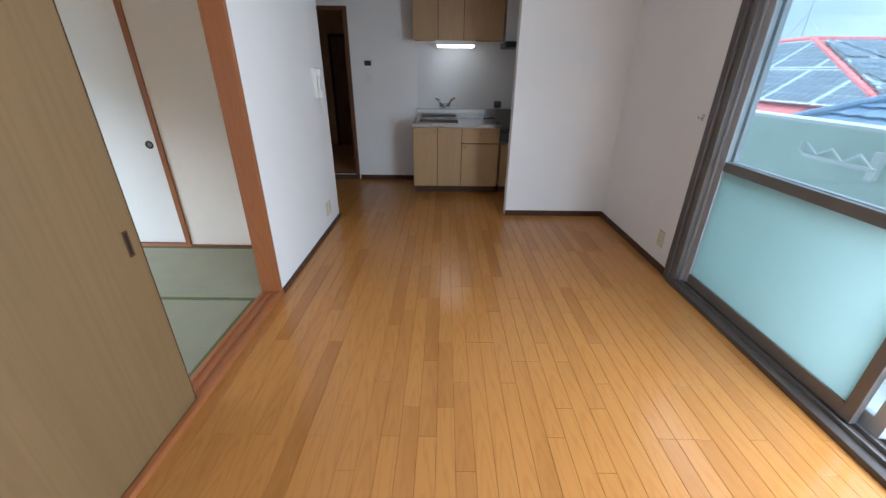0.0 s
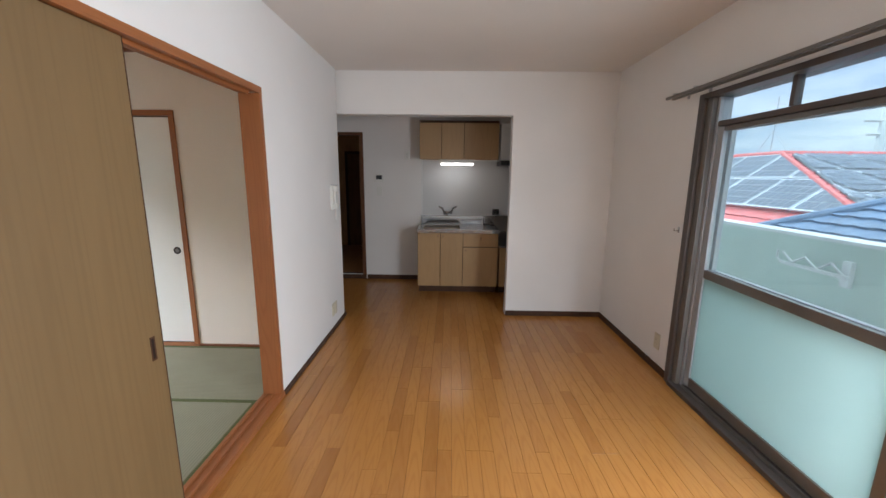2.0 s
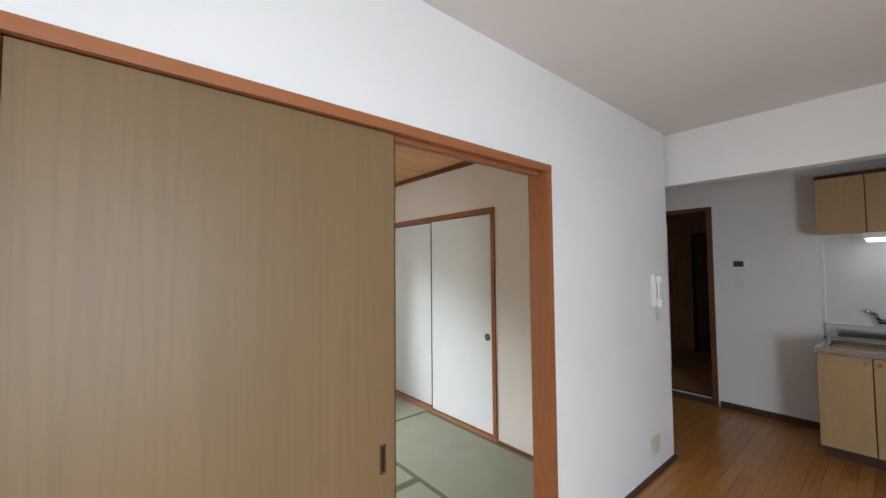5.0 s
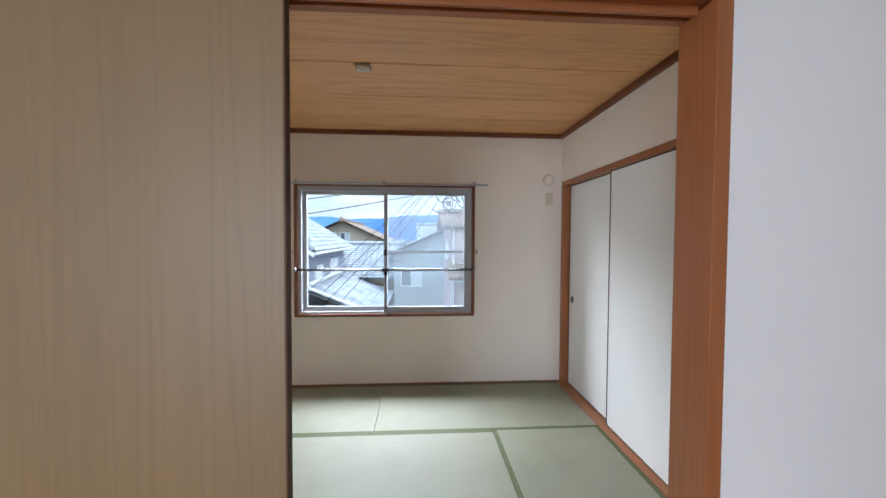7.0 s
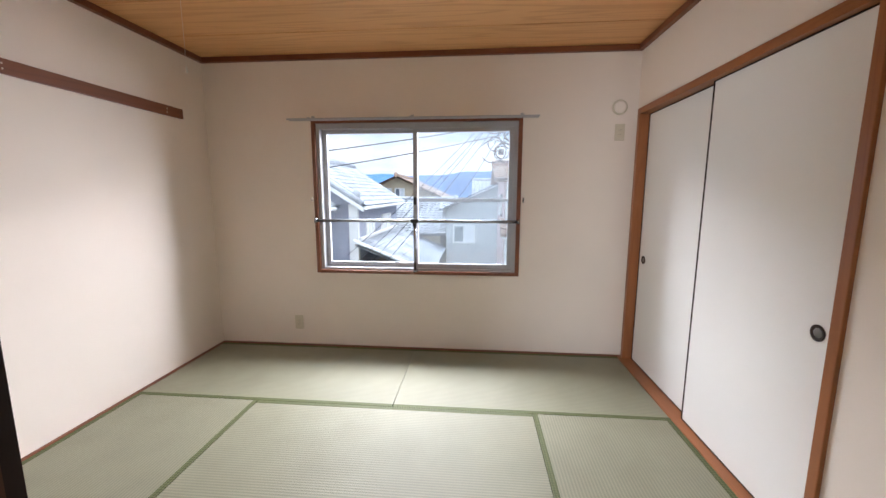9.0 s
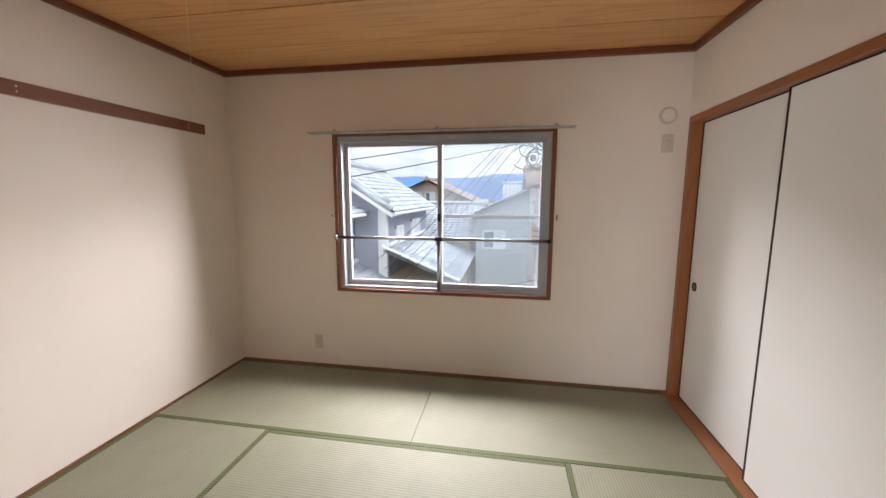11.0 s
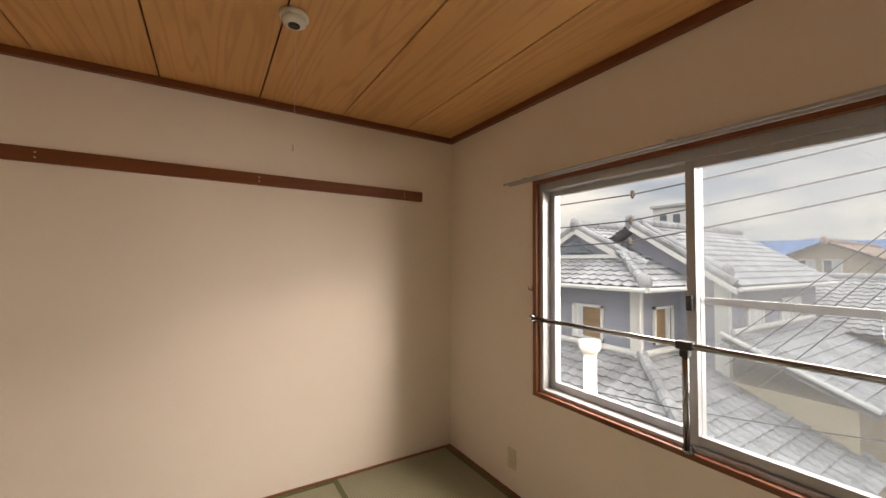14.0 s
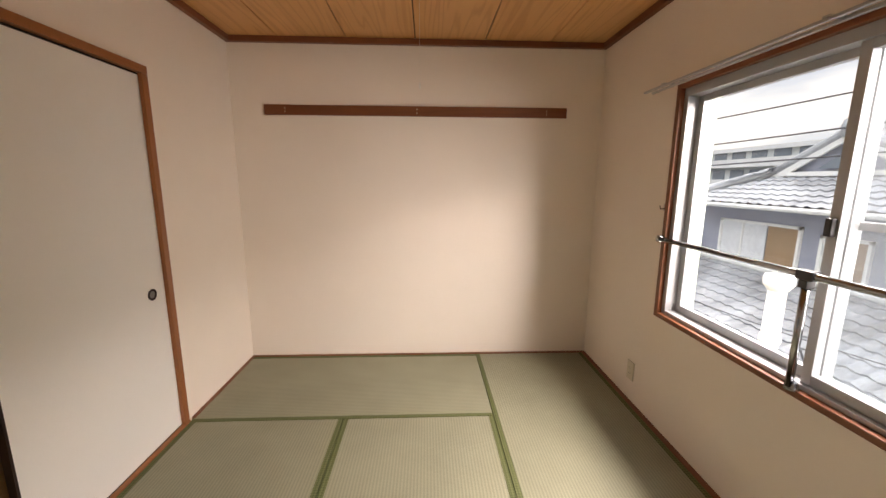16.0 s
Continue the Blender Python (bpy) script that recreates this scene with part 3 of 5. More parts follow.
for y0, xa, xb, hx in ((TN + 0.055, -3.80, -2.955, -3.72), (TN + 0.018, -2.985, -2.14, -2.215)):
    p = part("sliding_panel", boxes(((xa + 0.014, y0, 0.034), (xb - 0.014, y0 + 0.022, 1.885))), FUSUMA, cl)
    for a, b in (((xa, y0 - 0.001, 0.027), (xa + 0.014, y0 + 0.022, 1.892)), ((xb - 0.014, y0 - 0.001, 0.027), (xb, y0 + 0.022, 1.892)), ((xa + 0.014, y0 - 0.001, 0.027), (xb - 0.014, y0 + 0.022, 0.034)), ((xa + 0.014, y0 - 0.001, 1.885), (xb - 0.014, y0 + 0.022, 1.892))):
        part("edge", boxes((a, b)), BLACK_EDGE, p)
    round_pull((hx, y0, 0.835), ("y", -1), p)


# ---- balcony window (east) ----
def sash(parent, x, y0, y1, z0, z1, stile, rails, fixed, panes, frame_mat, bead):
    """A sliding sash in the plane x; rails: (z0, z1) of cross rails; panes: materials from the bottom up."""
    s = part("sash", boxes(((x - 0.015, y0, z0), (x + 0.015, y0 + stile, z1)), bevel=0.002), frame_mat, parent)
    part("stile", boxes(((x - 0.015, y1 - stile, z0), (x + 0.015, y1, z1)), bevel=0.002), bead or frame_mat, s)
    zs = []
    for a, b in rails:
        part("rail", boxes(((x - 0.014, y0 + stile, a), (x + 0.014, y1 - stile, b)), bevel=0.002), frame_mat, s)
        zs.append((a, b))
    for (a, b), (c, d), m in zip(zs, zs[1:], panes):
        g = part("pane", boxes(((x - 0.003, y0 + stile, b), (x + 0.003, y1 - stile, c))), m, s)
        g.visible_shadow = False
    return s


def wire_net(parent, x, y0, y1, z0, z1, step=0.024):
    """The diamond wire cast into a pane, as thin flat strands."""
    verts, faces = [], []
    w, h = y1 - y0, z1 - z0
    for s in (1, -1):
        k = -h
        while k < w:
            a, b2 = max(0.0, -k), min(h, w - k)
            if b2 > a:
                p = [(y0 + k + q if s == 1 else y1 - k - q, z0 + q) for q in (a, b2)]
                n = len(verts)
                for (y, z) in p:
                    verts += [(x, y - 0.0003, z), (x, y + 0.0003, z)]
                faces.append((n, n + 1, n + 3, n + 2))
            k += step
    me = bpy.data.meshes.new("wire_net")
    me.from_pydata(verts, [], faces)
    me.materials.append(ALU)
    ob = new("wire_net", me)
    ob.parent = parent
    ob.location = -Vector(ORIGIN[parent.name])
    tagged(ob, "fine diamond wire inside the glass", kind="stuff")


we = thing("window_1", (XR + 0.05, 1.27, 0), "bronze aluminium sliding balcony window with frosted lower pane", "window", kind="structure")
for a, b in (((XR - 0.02, 2.53, 0.0), (XR + 0.14, 2.585, 1.985)), ((XR - 0.02, -0.045, 0.0), (XR + 0.14, 0.03, 1.985)), ((XR - 0.02, 0.03, 1.952), (XR + 0.14, 2.53, 1.985)), ((XR - 0.03, 0.03, -0.02), (XR + 0.15, 2.53, 0.03))):
    part("casing", boxes((a, b), bevel=0.004), BRONZE, we)
part("inner_frame", boxes(((XR + 0.0, 2.475, 0.03), (XR + 0.12, 2.5295, 1.952)), bevel=0.003), BRONZE_LIGHT, we)
part("inner_frame", boxes(((XR + 0.03, 2.455, 0.03), (XR + 0.11, 2.4745, 1.952)), bevel=0.002), ALU, we)
part("track", boxes(((XR + 0.02, 0.03, 0.03), (XR + 0.03, 2.44, 0.05)), ((XR + 0.075, 0.03, 0.03), (XR + 0.082, 2.44, 0.05)), ((XR + 0.125, 0.03, 0.03), (XR + 0.135, 2.44, 0.045))), BRONZE_LIGHT, we)
part("transom", boxes(((XR + 0.02, 0.03, 1.776), (XR + 0.11, 2.435, 1.806)), bevel=0.003), BRONZE, we)
part("transom_post", boxes(((XR + 0.03, 1.935, 1.81), (XR + 0.07, 1.96, 1.952)), bevel=0.002), BRONZE, we)
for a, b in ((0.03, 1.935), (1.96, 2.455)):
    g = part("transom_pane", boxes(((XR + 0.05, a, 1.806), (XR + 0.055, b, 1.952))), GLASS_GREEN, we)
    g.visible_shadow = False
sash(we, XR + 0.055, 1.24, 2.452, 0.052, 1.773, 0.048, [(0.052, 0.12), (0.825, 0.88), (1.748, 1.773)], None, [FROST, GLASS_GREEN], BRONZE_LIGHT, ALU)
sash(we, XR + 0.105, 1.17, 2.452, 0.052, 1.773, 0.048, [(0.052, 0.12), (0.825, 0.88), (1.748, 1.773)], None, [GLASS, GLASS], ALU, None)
wire_net(we, XR + 0.0595, 1.29, 2.40, 0.885, 1.745)
cr = thing("curtain_rail", (XR - 0.06, 1.3, 2.0), "grey metal double curtain rail over the balcony window", "curtain rail")
part("rail", boxes(((XR - 0.055, -0.15, 2.0), (XR - 0.037, 2.84, 2.018)), bevel=0.003), BRONZE_LIGHT, cr)
part("rail", boxes(((XR - 0.10, -0.15, 2.0), (XR - 0.082, 2.84, 2.018)), bevel=0.003), BRONZE_LIGHT, cr)
for y in (0.1, 1.3, 2.5, 2.72):
    part("bracket", boxes(((XR - 0.105, y, 2.018), (XR, y + 0.025, 2.024)), ((XR - 0.004, y, 1.99), (XR, y + 0.025, 2.05))), ALU, cr)
th = thing("tassel_hook", (XR, 2.66, 1.1), "small metal curtain hook on the wall", "hook")
part("plate", boxes(((XR - 0.004, 2.652, 1.085), (XR, 2.668, 1.125)), bevel=0.001), CHROME, th)
part("hook", wire([(XR - 0.004, 2.66, 1.10), (XR - 0.03, 2.66, 1.098), (XR - 0.034, 2.66, 1.115)], 0.003), CHROME, th)


# ---- wall plates, phone, lamps ----
def outlet(at, face, label, w=0.07, h=0.12, slots=2, mat=None, name="wall_outlet", category="outlet"):
    """A plate on a wall; face: 0..3 for +x, -x, +y, -y."""
    ob = thing(name, at, label, category)
    m = mat or CREAM_PLASTIC
    x, y, z = at

    def put(nm, u0, u1, z0, z1, d0, d1, mt, par):
        if face == 0:
            a, b = (x + d0, y + u0, z + z0), (x + d1, y + u1, z + z1)
        elif face == 1:
            a, b = (x - d1, y + u0, z + z0), (x - d0, y + u1, z + z1)
        elif face == 2:
            a, b = (x + u0, y + d0, z + z0), (x + u1, y + d1, z + z1)
        else:
            a, b = (x + u0, y - d1, z + z0), (x + u1, y - d0, z + z1)
        return part(nm, boxes((a, b), bevel=0.0015 if mt != DARK_PLASTIC else 0), mt, par)
    put("plate", -w / 2, w / 2, -h / 2, h / 2, 0, 0.008, m, ob)
    put("insert", -0.014, 0.014, -h * 0.36, h * 0.36, 0.008, 0.010, m, ob)
    for k in range(slots):
        zc = (k - (slots - 1) / 2) * 0.034
        for u in (-0.006, 0.006):
            put("slot", u - 0.001, u + 0.001, zc - 0.004, zc + 0.004, 0.0095, 0.0105, DARK_PLASTIC, ob)
    return ob


outlet((XL, 3.44, 0.19), 0, "yellowed double power outlet plate low on the wall", w=0.06)
outlet((XL, 3.52, 0.19), 0, "yellowed antenna outlet plate low on the wall", w=0.06, slots=1)
outlet((XR, 2.75, 0.23), 1, "yellowed power outlet plate low on the wall")
outlet((TW, 0.305, 0.22), 0, "yellowed power outlet plate low on the cream wall")
outlet((TW, 2.875, 1.775), 0, "yellowed power outlet plate high on the cream wall")
outlet((-0.56, YN, 1.73), 3, "white high power outlet for a fan", mat=WHITE_PLASTIC)
outlet((-0.945, YN, 1.25), 3, "white light switch plate below the heater remote", slots=0, mat=WHITE_PLASTIC, name="light_switch", category="switch")
rc = thing("heater_remote", (-0.945, YN, 1.43), "white water heater remote with dark display", "remote panel")
part("body", boxes(((-1.01, YN - 0.02, 1.375), (-0.88, YN, 1.485)), bevel=0.004), WHITE_PLASTIC, rc)
part("display", boxes(((-0.985, YN - 0.0215, 1.41), (-0.905, YN - 0.0195, 1.465))), DARK_PLASTIC, rc)
ph = thing("intercom_phone", (XL, 3.57, 1.25), "white wall intercom handset with hanging cord", "intercom")
part("base", boxes(((XL, 3.50, 1.14), (XL + 0.03, 3.64, 1.37)), bevel=0.005), WHITE_PLASTIC, ph)
part("handset", boxes(((XL + 0.034, 3.515, 1.15), (XL + 0.05, 3.56, 1.36)), ((XL + 0.03, 3.51, 1.31), (XL + 0.065, 3.565, 1.365)), ((XL + 0.03, 3.51, 1.145), (XL + 0.065, 3.565, 1.20)), bevel=0.006), WHITE_PLASTIC, ph)
part("speaker", lathe([(0.022, 0), (0.022, 0.004), (0.018, 0.005)], (XL + 0.029, 3.605, 1.32), "x"), CREAM_PLASTIC, ph)
part("cord", wire([(XL + 0.04 + 0.008 * math.cos(k * 1.6), 3.54 + 0.008 * math.sin(k * 1.6), 1.145 - 0.10 * math.sin(math.pi * k / 40)) for k in range(41)], 0.003), WHITE_PLASTIC, ph)
cb = thing("ceiling_rosette", (0.30, 1.97, H), "cream round ceiling light socket", "ceiling socket")
part("base", lathe([(0.052, 0), (0.052, -0.012), (0.046, -0.018)], (0.30, 1.97, H)), CREAM_PLASTIC, cb, smooth=True)
part("cap", lathe([(0.034, -0.018), (0.034, -0.034), (0.030, -0.037)], (0.30, 1.97, H)), CREAM_PLASTIC, cb, smooth=True)
for s in (-1, 1):
    part("ear", boxes(((0.30 + s * 0.052, 1.963, H - 0.014), (0.30 + s * 0.068, 1.977, H - 0.002)), bevel=0.002), ALU, cb)
sm = thing("smoke_detector", (-2.52, 0.54, HT), "white round smoke detector with hanging pull cord", "smoke detector")
part("base", lathe([(0.055, 0), (0.055, -0.014), (0.05, -0.018)], (-2.52, 0.54, HT)), WHITE_PLASTIC, sm, smooth=True)
part("body", lathe([(0.046, -0.018), (0.044, -0.035), (0.03, -0.042)], (-2.52, 0.54, HT)), WHITE_PLASTIC, sm, smooth=True)
part("grille", lathe([(0.022, -0.042), (0.022, -0.046), (0.016, -0.048)], (-2.52, 0.54, HT)), DARK_PLASTIC, sm)
cord = part("pull_cord", tube((-2.535, 0.50, HT - 0.02), (-2.535, 0.50, 1.87), 0.0006, n=6), WHITE_PLASTIC, sm)
part("knob", lathe([(0.003, 0.015), (0.005, 0), (0.0055, -0.01), (0.003, -0.014)], (-2.535, 0.50, 1.87)), WHITE_PLASTIC, cord)
rs = thing("ceiling_socket", (-2.52, 1.31, HT), "brown square ceiling light socket", "ceiling socket")
part("base", boxes(((-2.555, 1.265, HT - 0.014), (-2.485, 1.355, HT)), bevel=0.004), SHUTTER, rs)
part("cap", boxes(((-2.545, 1.275, HT - 0.03), (-2.495, 1.345, HT - 0.014)), bevel=0.004), CREAM_PLASTIC, rs)
for u in (-0.015, 0.015):
    part("slot", boxes(((-2.523, 1.31 + u - 0.003, HT - 0.031), (-2.517, 1.31 + u + 0.003, HT - 0.0295))), DARK_PLASTIC, rs)
vt = thing("wall_vent", (TW, 2.865, 1.955), "cream round air vent cap on the wall", "vent")
part("ring", lathe([(0.055, 0), (0.055, 0.008), (0.048, 0.012)], (TW, 2.865, 1.955), "x"), CREAM_PLASTIC, vt, smooth=True)
part("disc", lathe([(0.043, 0.012), (0.043, 0.016), (0.036, 0.019)], (TW, 2.865, 1.955), "x"), WALLPAPER_WARM, vt, smooth=True)
ra = thing("hanging_rail_board", (-2.5, TS, 1.90), "long brown wooden hanging rail on the wall", "wall rail")
part("board", boxes(((-3.60, TS, 1.866), (-1.414, TS + 0.022, 1.936)), bevel=0.003), TRIM_X, ra)
for x in (-3.45, -2.5, -1.56):
    for dz in (-0.012, 0.012):
        part("screw", lathe([(0.004, 0.022), (0.004, 0.0235), (0.002, 0.024)], (x, TS, 1.90 + dz), "y", 10), CREAM_PLASTIC, ra)

# ---- tatami window (west) ----
ww = thing("window_2", (TW, 1.33, 0.66), "aluminium two-sash sliding window in brown wooden frame", "window", kind="structure")
for nm, m, a, b in (("frame", TRIM_Y, (TW - 0.05, 0.49, 0.66), (TW + 0.012, 0.52, 1.895)), ("frame", TRIM_Y, (TW - 0.05, 2.13, 0.66), (TW + 0.012, 2.16, 1.895)), ("frame", TRIM_Y, (TW - 0.05, 0.52, 1.872), (TW + 0.012, 2.13, 1.895)), ("window_sill", TRIM_Y, (TW - 0.05, 0.52, 0.66), (TW + 0.014, 2.13, 0.686))):
    part(nm, boxes((a, b), bevel=0.003), m, ww)
for a, b in (((TW - 0.13, 0.52, 0.686), (TW - 0.012, 0.55, 1.872)), ((TW - 0.13, 2.10, 0.686), (TW - 0.012, 2.13, 1.872)), ((TW - 0.13, 0.55, 1.83), (TW - 0.012, 2.10, 1.872)), ((TW - 0.13, 0.55, 0.686), (TW - 0.012, 2.10, 0.705)), ((TW - 0.075, 0.55, 0.705), (TW - 0.07, 2.10, 0.715))):
    part("aluminium_frame", boxes((a, b), bevel=0.002), ALU, ww)
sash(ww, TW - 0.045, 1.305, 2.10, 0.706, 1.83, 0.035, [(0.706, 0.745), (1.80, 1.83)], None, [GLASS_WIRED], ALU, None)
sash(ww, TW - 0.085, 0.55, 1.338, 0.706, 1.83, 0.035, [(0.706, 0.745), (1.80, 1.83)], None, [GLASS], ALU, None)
sc = part("screen_frame", boxes(((TW - 0.125, 1.31, 0.71), (TW - 0.112, 1.328, 1.83)), ((TW - 0.125, 2.075, 0.71), (TW - 0.112, 2.10, 1.83)), ((TW - 0.125, 1.328, 1.252), (TW - 0.112, 2.075, 1.28)), bevel=0.001), ALU, ww)
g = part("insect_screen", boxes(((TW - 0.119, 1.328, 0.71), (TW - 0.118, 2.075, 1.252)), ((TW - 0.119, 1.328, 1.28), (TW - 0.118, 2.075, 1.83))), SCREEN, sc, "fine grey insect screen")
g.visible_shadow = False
wire_net(ww, TW - 0.0495, 1.34, 2.065, 0.745, 1.80)
lt = part("latch", boxes(((TW - 0.03, 1.308, 1.23), (TW - 0.012, 1.332, 1.29)), bevel=0.003), DARK_PLASTIC, ww, "black crescent latch")
gr = thing("safety_bar", (TW + 0.03, 1.33, 1.1), "steel tube safety bar across the window", "guard rail")
part("bar", tube((TW + 0.03, 0.505, 1.10), (TW + 0.03, 2.145, 1.10), 0.0125), STEEL, gr, smooth=True)
part("post", tube((TW + 0.03, 1.325, 0.70), (TW + 0.03, 1.325, 1.10), 0.0125), STEEL, gr, smooth=True)
part("tee_joint", boxes(((TW + 0.013, 1.295, 1.084), (TW + 0.047, 1.355, 1.117)), ((TW + 0.014, 1.309, 1.055), (TW + 0.046, 1.341, 1.084)), bevel=0.004), DARK_PLASTIC, gr)
part("foot", lathe([(0.022, 0.687), (0.022, 0.695), (0.016, 0.715)], (TW + 0.03 - 0.012, 1.325, 0)), STEEL, gr)
for y in (0.505, 2.145):
    part("end_socket", lathe([(0.02, -0.008), (0.02, 0.008), (0.015, 0.012)], (TW + 0.03, y, 1.10), "y"), STEEL, gr)
c2 = thing("curtain_rail", (TW + 0.06, 1.3, 1.91), "white metal double curtain rail over the window", "curtain rail")
for dx in (0.045, 0.09):
    part("rail", boxes(((TW + dx, 0.335, 1.882), (TW + dx + 0.012, 2.27, 1.894)), bevel=0.003), ALU, c2)
for y in (0.50, 1.30, 2.14):
    part("bracket", boxes(((TW + 0.013, y, 1.894), (TW + 0.105, y + 0.02, 1.899)), ((TW, y, 1.896), (TW + 0.013, y + 0.02, 1.925))), ALU, c2)
for y in (0.475, 2.18):
    h = thing("tassel_hook", (TW, y, 1.27), "small metal curtain hook beside the window", "hook")
    part("plate", boxes(((TW, y - 0.006, 1.25), (TW + 0.004, y + 0.006, 1.29)), bevel=0.001), CHROME, h)
    part("hook", wire([(TW + 0.004, y, 1.262), (TW + 0.025, y, 1.26), (TW + 0.03, y, 1.278)], 0.003), CHROME, h)


# ---- kitchen ----
def knob(x, y, z, parent):
    part("knob", lathe([(0.006, 0), (0.006, -0.008), (0.012, -0.014), (0.012, -0.02), (0.006, -0.024)], (x, y, z), "y", 16), SHUTTER, parent, smooth=True)


KF = 4.64
su = thing("sink_cabinet", (0.13, 4.95, 0), "light brown laminate sink cabinet with two doors and drawer", "kitchen cabinet")
part("carcass", boxes(((-0.365, KF + 0.02, 0.085), (0.635, YN, 0.77))), KITCHEN_WOOD, su)
# black strips stand in for the shade between the doors
for a, b in (((-0.087, KF + 0.012, 0.09), (-0.080, KF + 0.0205, 0.768)), ((0.196, KF + 0.012, 0.09), (0.203, KF + 0.0205, 0.768)), ((0.203, KF + 0.012, 0.59), (0.635, KF + 0.0205, 0.60))):
    part("gap_shade_strip", boxes((a, b)), BLACK_EDGE, su, "black strip put in as shade between the doors")
part("kick_board", boxes(((-0.355, KF + 0.06, 0), (0.625, KF + 0.075, 0.085))), BASE_DARK, su)
for x0, x1, z0, z1, kx, kz in ((-0.365, -0.087, 0.09, 0.765, -0.115, 0.73), (-0.080, 0.196, 0.09, 0.765, -0.052, 0.73), (0.203, 0.635, 0.09, 0.59, 0.235, 0.555)):
    dr = part("door", boxes(((x0, KF, z0), (x1, KF + 0.019, z1)), bevel=0.002), KITCHEN_WOOD, su)
    knob(kx, KF, kz, dr)
dr = part("drawer", boxes(((0.203, KF, 0.60), (0.635, KF + 0.019, 0.765)), bevel=0.002), KITCHEN_WOOD, su)
knob(0.42, KF, 0.71, dr)
tp = thing("kitchen_sink", (0.13, 4.95, 0.74), "stainless steel sink top with drainer and backguard", "sink")
part("top", boxes(((-0.375, KF - 0.015, 0.775), (-0.31, YN - 0.004, 0.81)), ((-0.31, KF - 0.015, 0.775), (0.16, KF + 0.09, 0.81)), ((-0.31, YN - 0.13, 0.775), (0.16, YN - 0.004, 0.81)), ((0.16, KF - 0.015, 0.775), (0.645, YN - 0.004, 0.81)), ((-0.375, KF - 0.015, 0.770), (0.645, KF - 0.003, 0.776)), bevel=0.003), STEEL, tp)
part("rim", boxes(((-0.375, KF - 0.015, 0.8105), (0.645, KF - 0.003, 0.817)), ((0.633, KF - 0.003, 0.8105), (0.645, YN - 0.02, 0.817)), ((-0.375, KF - 0.003, 0.8105), (-0.363, YN - 0.02, 0.817)), bevel=0.002), STEEL, tp)
part("basin", boxes(((-0.31, KF + 0.09, 0.62), (0.16, YN - 0.13, 0.63)), ((-0.318, KF + 0.082, 0.62), (-0.31, YN - 0.122, 0.785)), ((0.16, KF + 0.082, 0.62), (0.168, YN - 0.122, 0.774)), ((-0.31, KF + 0.082, 0.62), (0.16, KF + 0.09, 0.774)), ((-0.31, YN - 0.13, 0.62), (0.16, YN - 0.122, 0.774))), STEEL, tp)
part("drain", lathe([(0.055, 0.63), (0.055, 0.634), (0.04, 0.632)], (-0.07, 4.98, 0)), RUBBER, tp)
part("backguard", boxes(((-0.365, YN - 0.03, 0.81), (0.50, YN - 0.005, 0.925)), bevel=0.004), STEEL, tp)
for k in range(6):
    part("drainer_rib", boxes(((0.26 + k * 0.06, KF + 0.06, 0.8095), (0.275 + k * 0.06, YN - 0.12, 0.8135)), bevel=0.0015), STEEL, tp)
fa = thing("faucet", (0.0, YN - 0.03, 0.93), "chrome two-handle wall faucet above the sink", "faucet")
part("body", tube((-0.06, YN - 0.055, 0.975), (0.06, YN - 0.055, 0.975), 0.02), CHROME, fa, smooth=True)
for s in (-1, 1):
    part("supply", tube((s * 0.05, YN - 0.004, 0.975), (s * 0.05, YN - 0.055, 0.975), 0.014), CHROME, fa, smooth=True)
    part("handle", wire([(s * 0.055, YN - 0.055, 0.98), (s * 0.07, YN - 0.08, 1.03), (s * 0.12, YN - 0.11, 1.06)], 0.012), CHROME, fa, smooth=True)
part("spout", wire([(0, YN - 0.06, 0.97), (0.0, YN - 0.11, 0.955), (-0.01, YN - 0.19, 0.965), (-0.01, YN - 0.22, 0.945)], 0.012), CHROME, fa, smooth=True)
gt = thing("stove_cabinet", (0.95, 4.95, 0), "low light brown cabinet for a gas stove", "kitchen cabinet")
part("carcass", boxes(((0.66, KF + 0.02, 0.085), (1.315, YN, 0.59))), KITCHEN_WOOD, gt)
part("kick_board", boxes(((0.67, KF + 0.06, 0), (1.305, KF + 0.075, 0.085))), BASE_DARK, gt)
for x0, x1 in ((0.66, 0.985), (0.99, 1.315)):
    dr = part("door", boxes(((x0, KF, 0.09), (x1, KF + 0.019, 0.585)), bevel=0.002), KITCHEN_WOOD, gt)
    knob((x1 - 0.03) if x0 < 0.9 else (x0 + 0.03), KF, 0.55, dr)
part("steel_top", boxes(((0.65, KF - 0.01, 0.591), (1.318, YN - 0.004, 0.615)), bevel=0.003), STEEL, gt)
part("steel_splash", boxes(((0.505, YN - 0.02, 0.818), (0.645, YN - 0.006, 0.93)), ((0.65, YN - 0.02, 0.616), (1.318, YN - 0.006, 0.93)), bevel=0.002), STEEL, gt)
gv = thing("gas_tap", (0.62, YN - 0.03, 1.0), "dark double gas tap on the wall", "gas tap")
for u in (-0.025, 0.025):
    part("tap", lathe([(0.018, 0), (0.02, -0.03), (0.014, -0.05)], (0.665 + u, YN - 0.008, 0.985), "y", 14), DARK_PLASTIC, gv)
    part("nozzle", tube((0.665 + u, YN - 0.04, 0.985), (0.665 + u, YN - 0.05, 0.945), 0.009), DARK_PLASTIC, gv)
part("plate", boxes(((0.62, YN - 0.008, 0.94), (0.71, YN - 0.004, 1.02)), bevel=0.001), BRONZE, gv)
structure("splash_panel", boxes(((-0.35, YN - 0.004, 0.926), (1.318, YN, 1.665))), PANEL_WHITE, "pale grey kitchen splash panel", "wall panel")
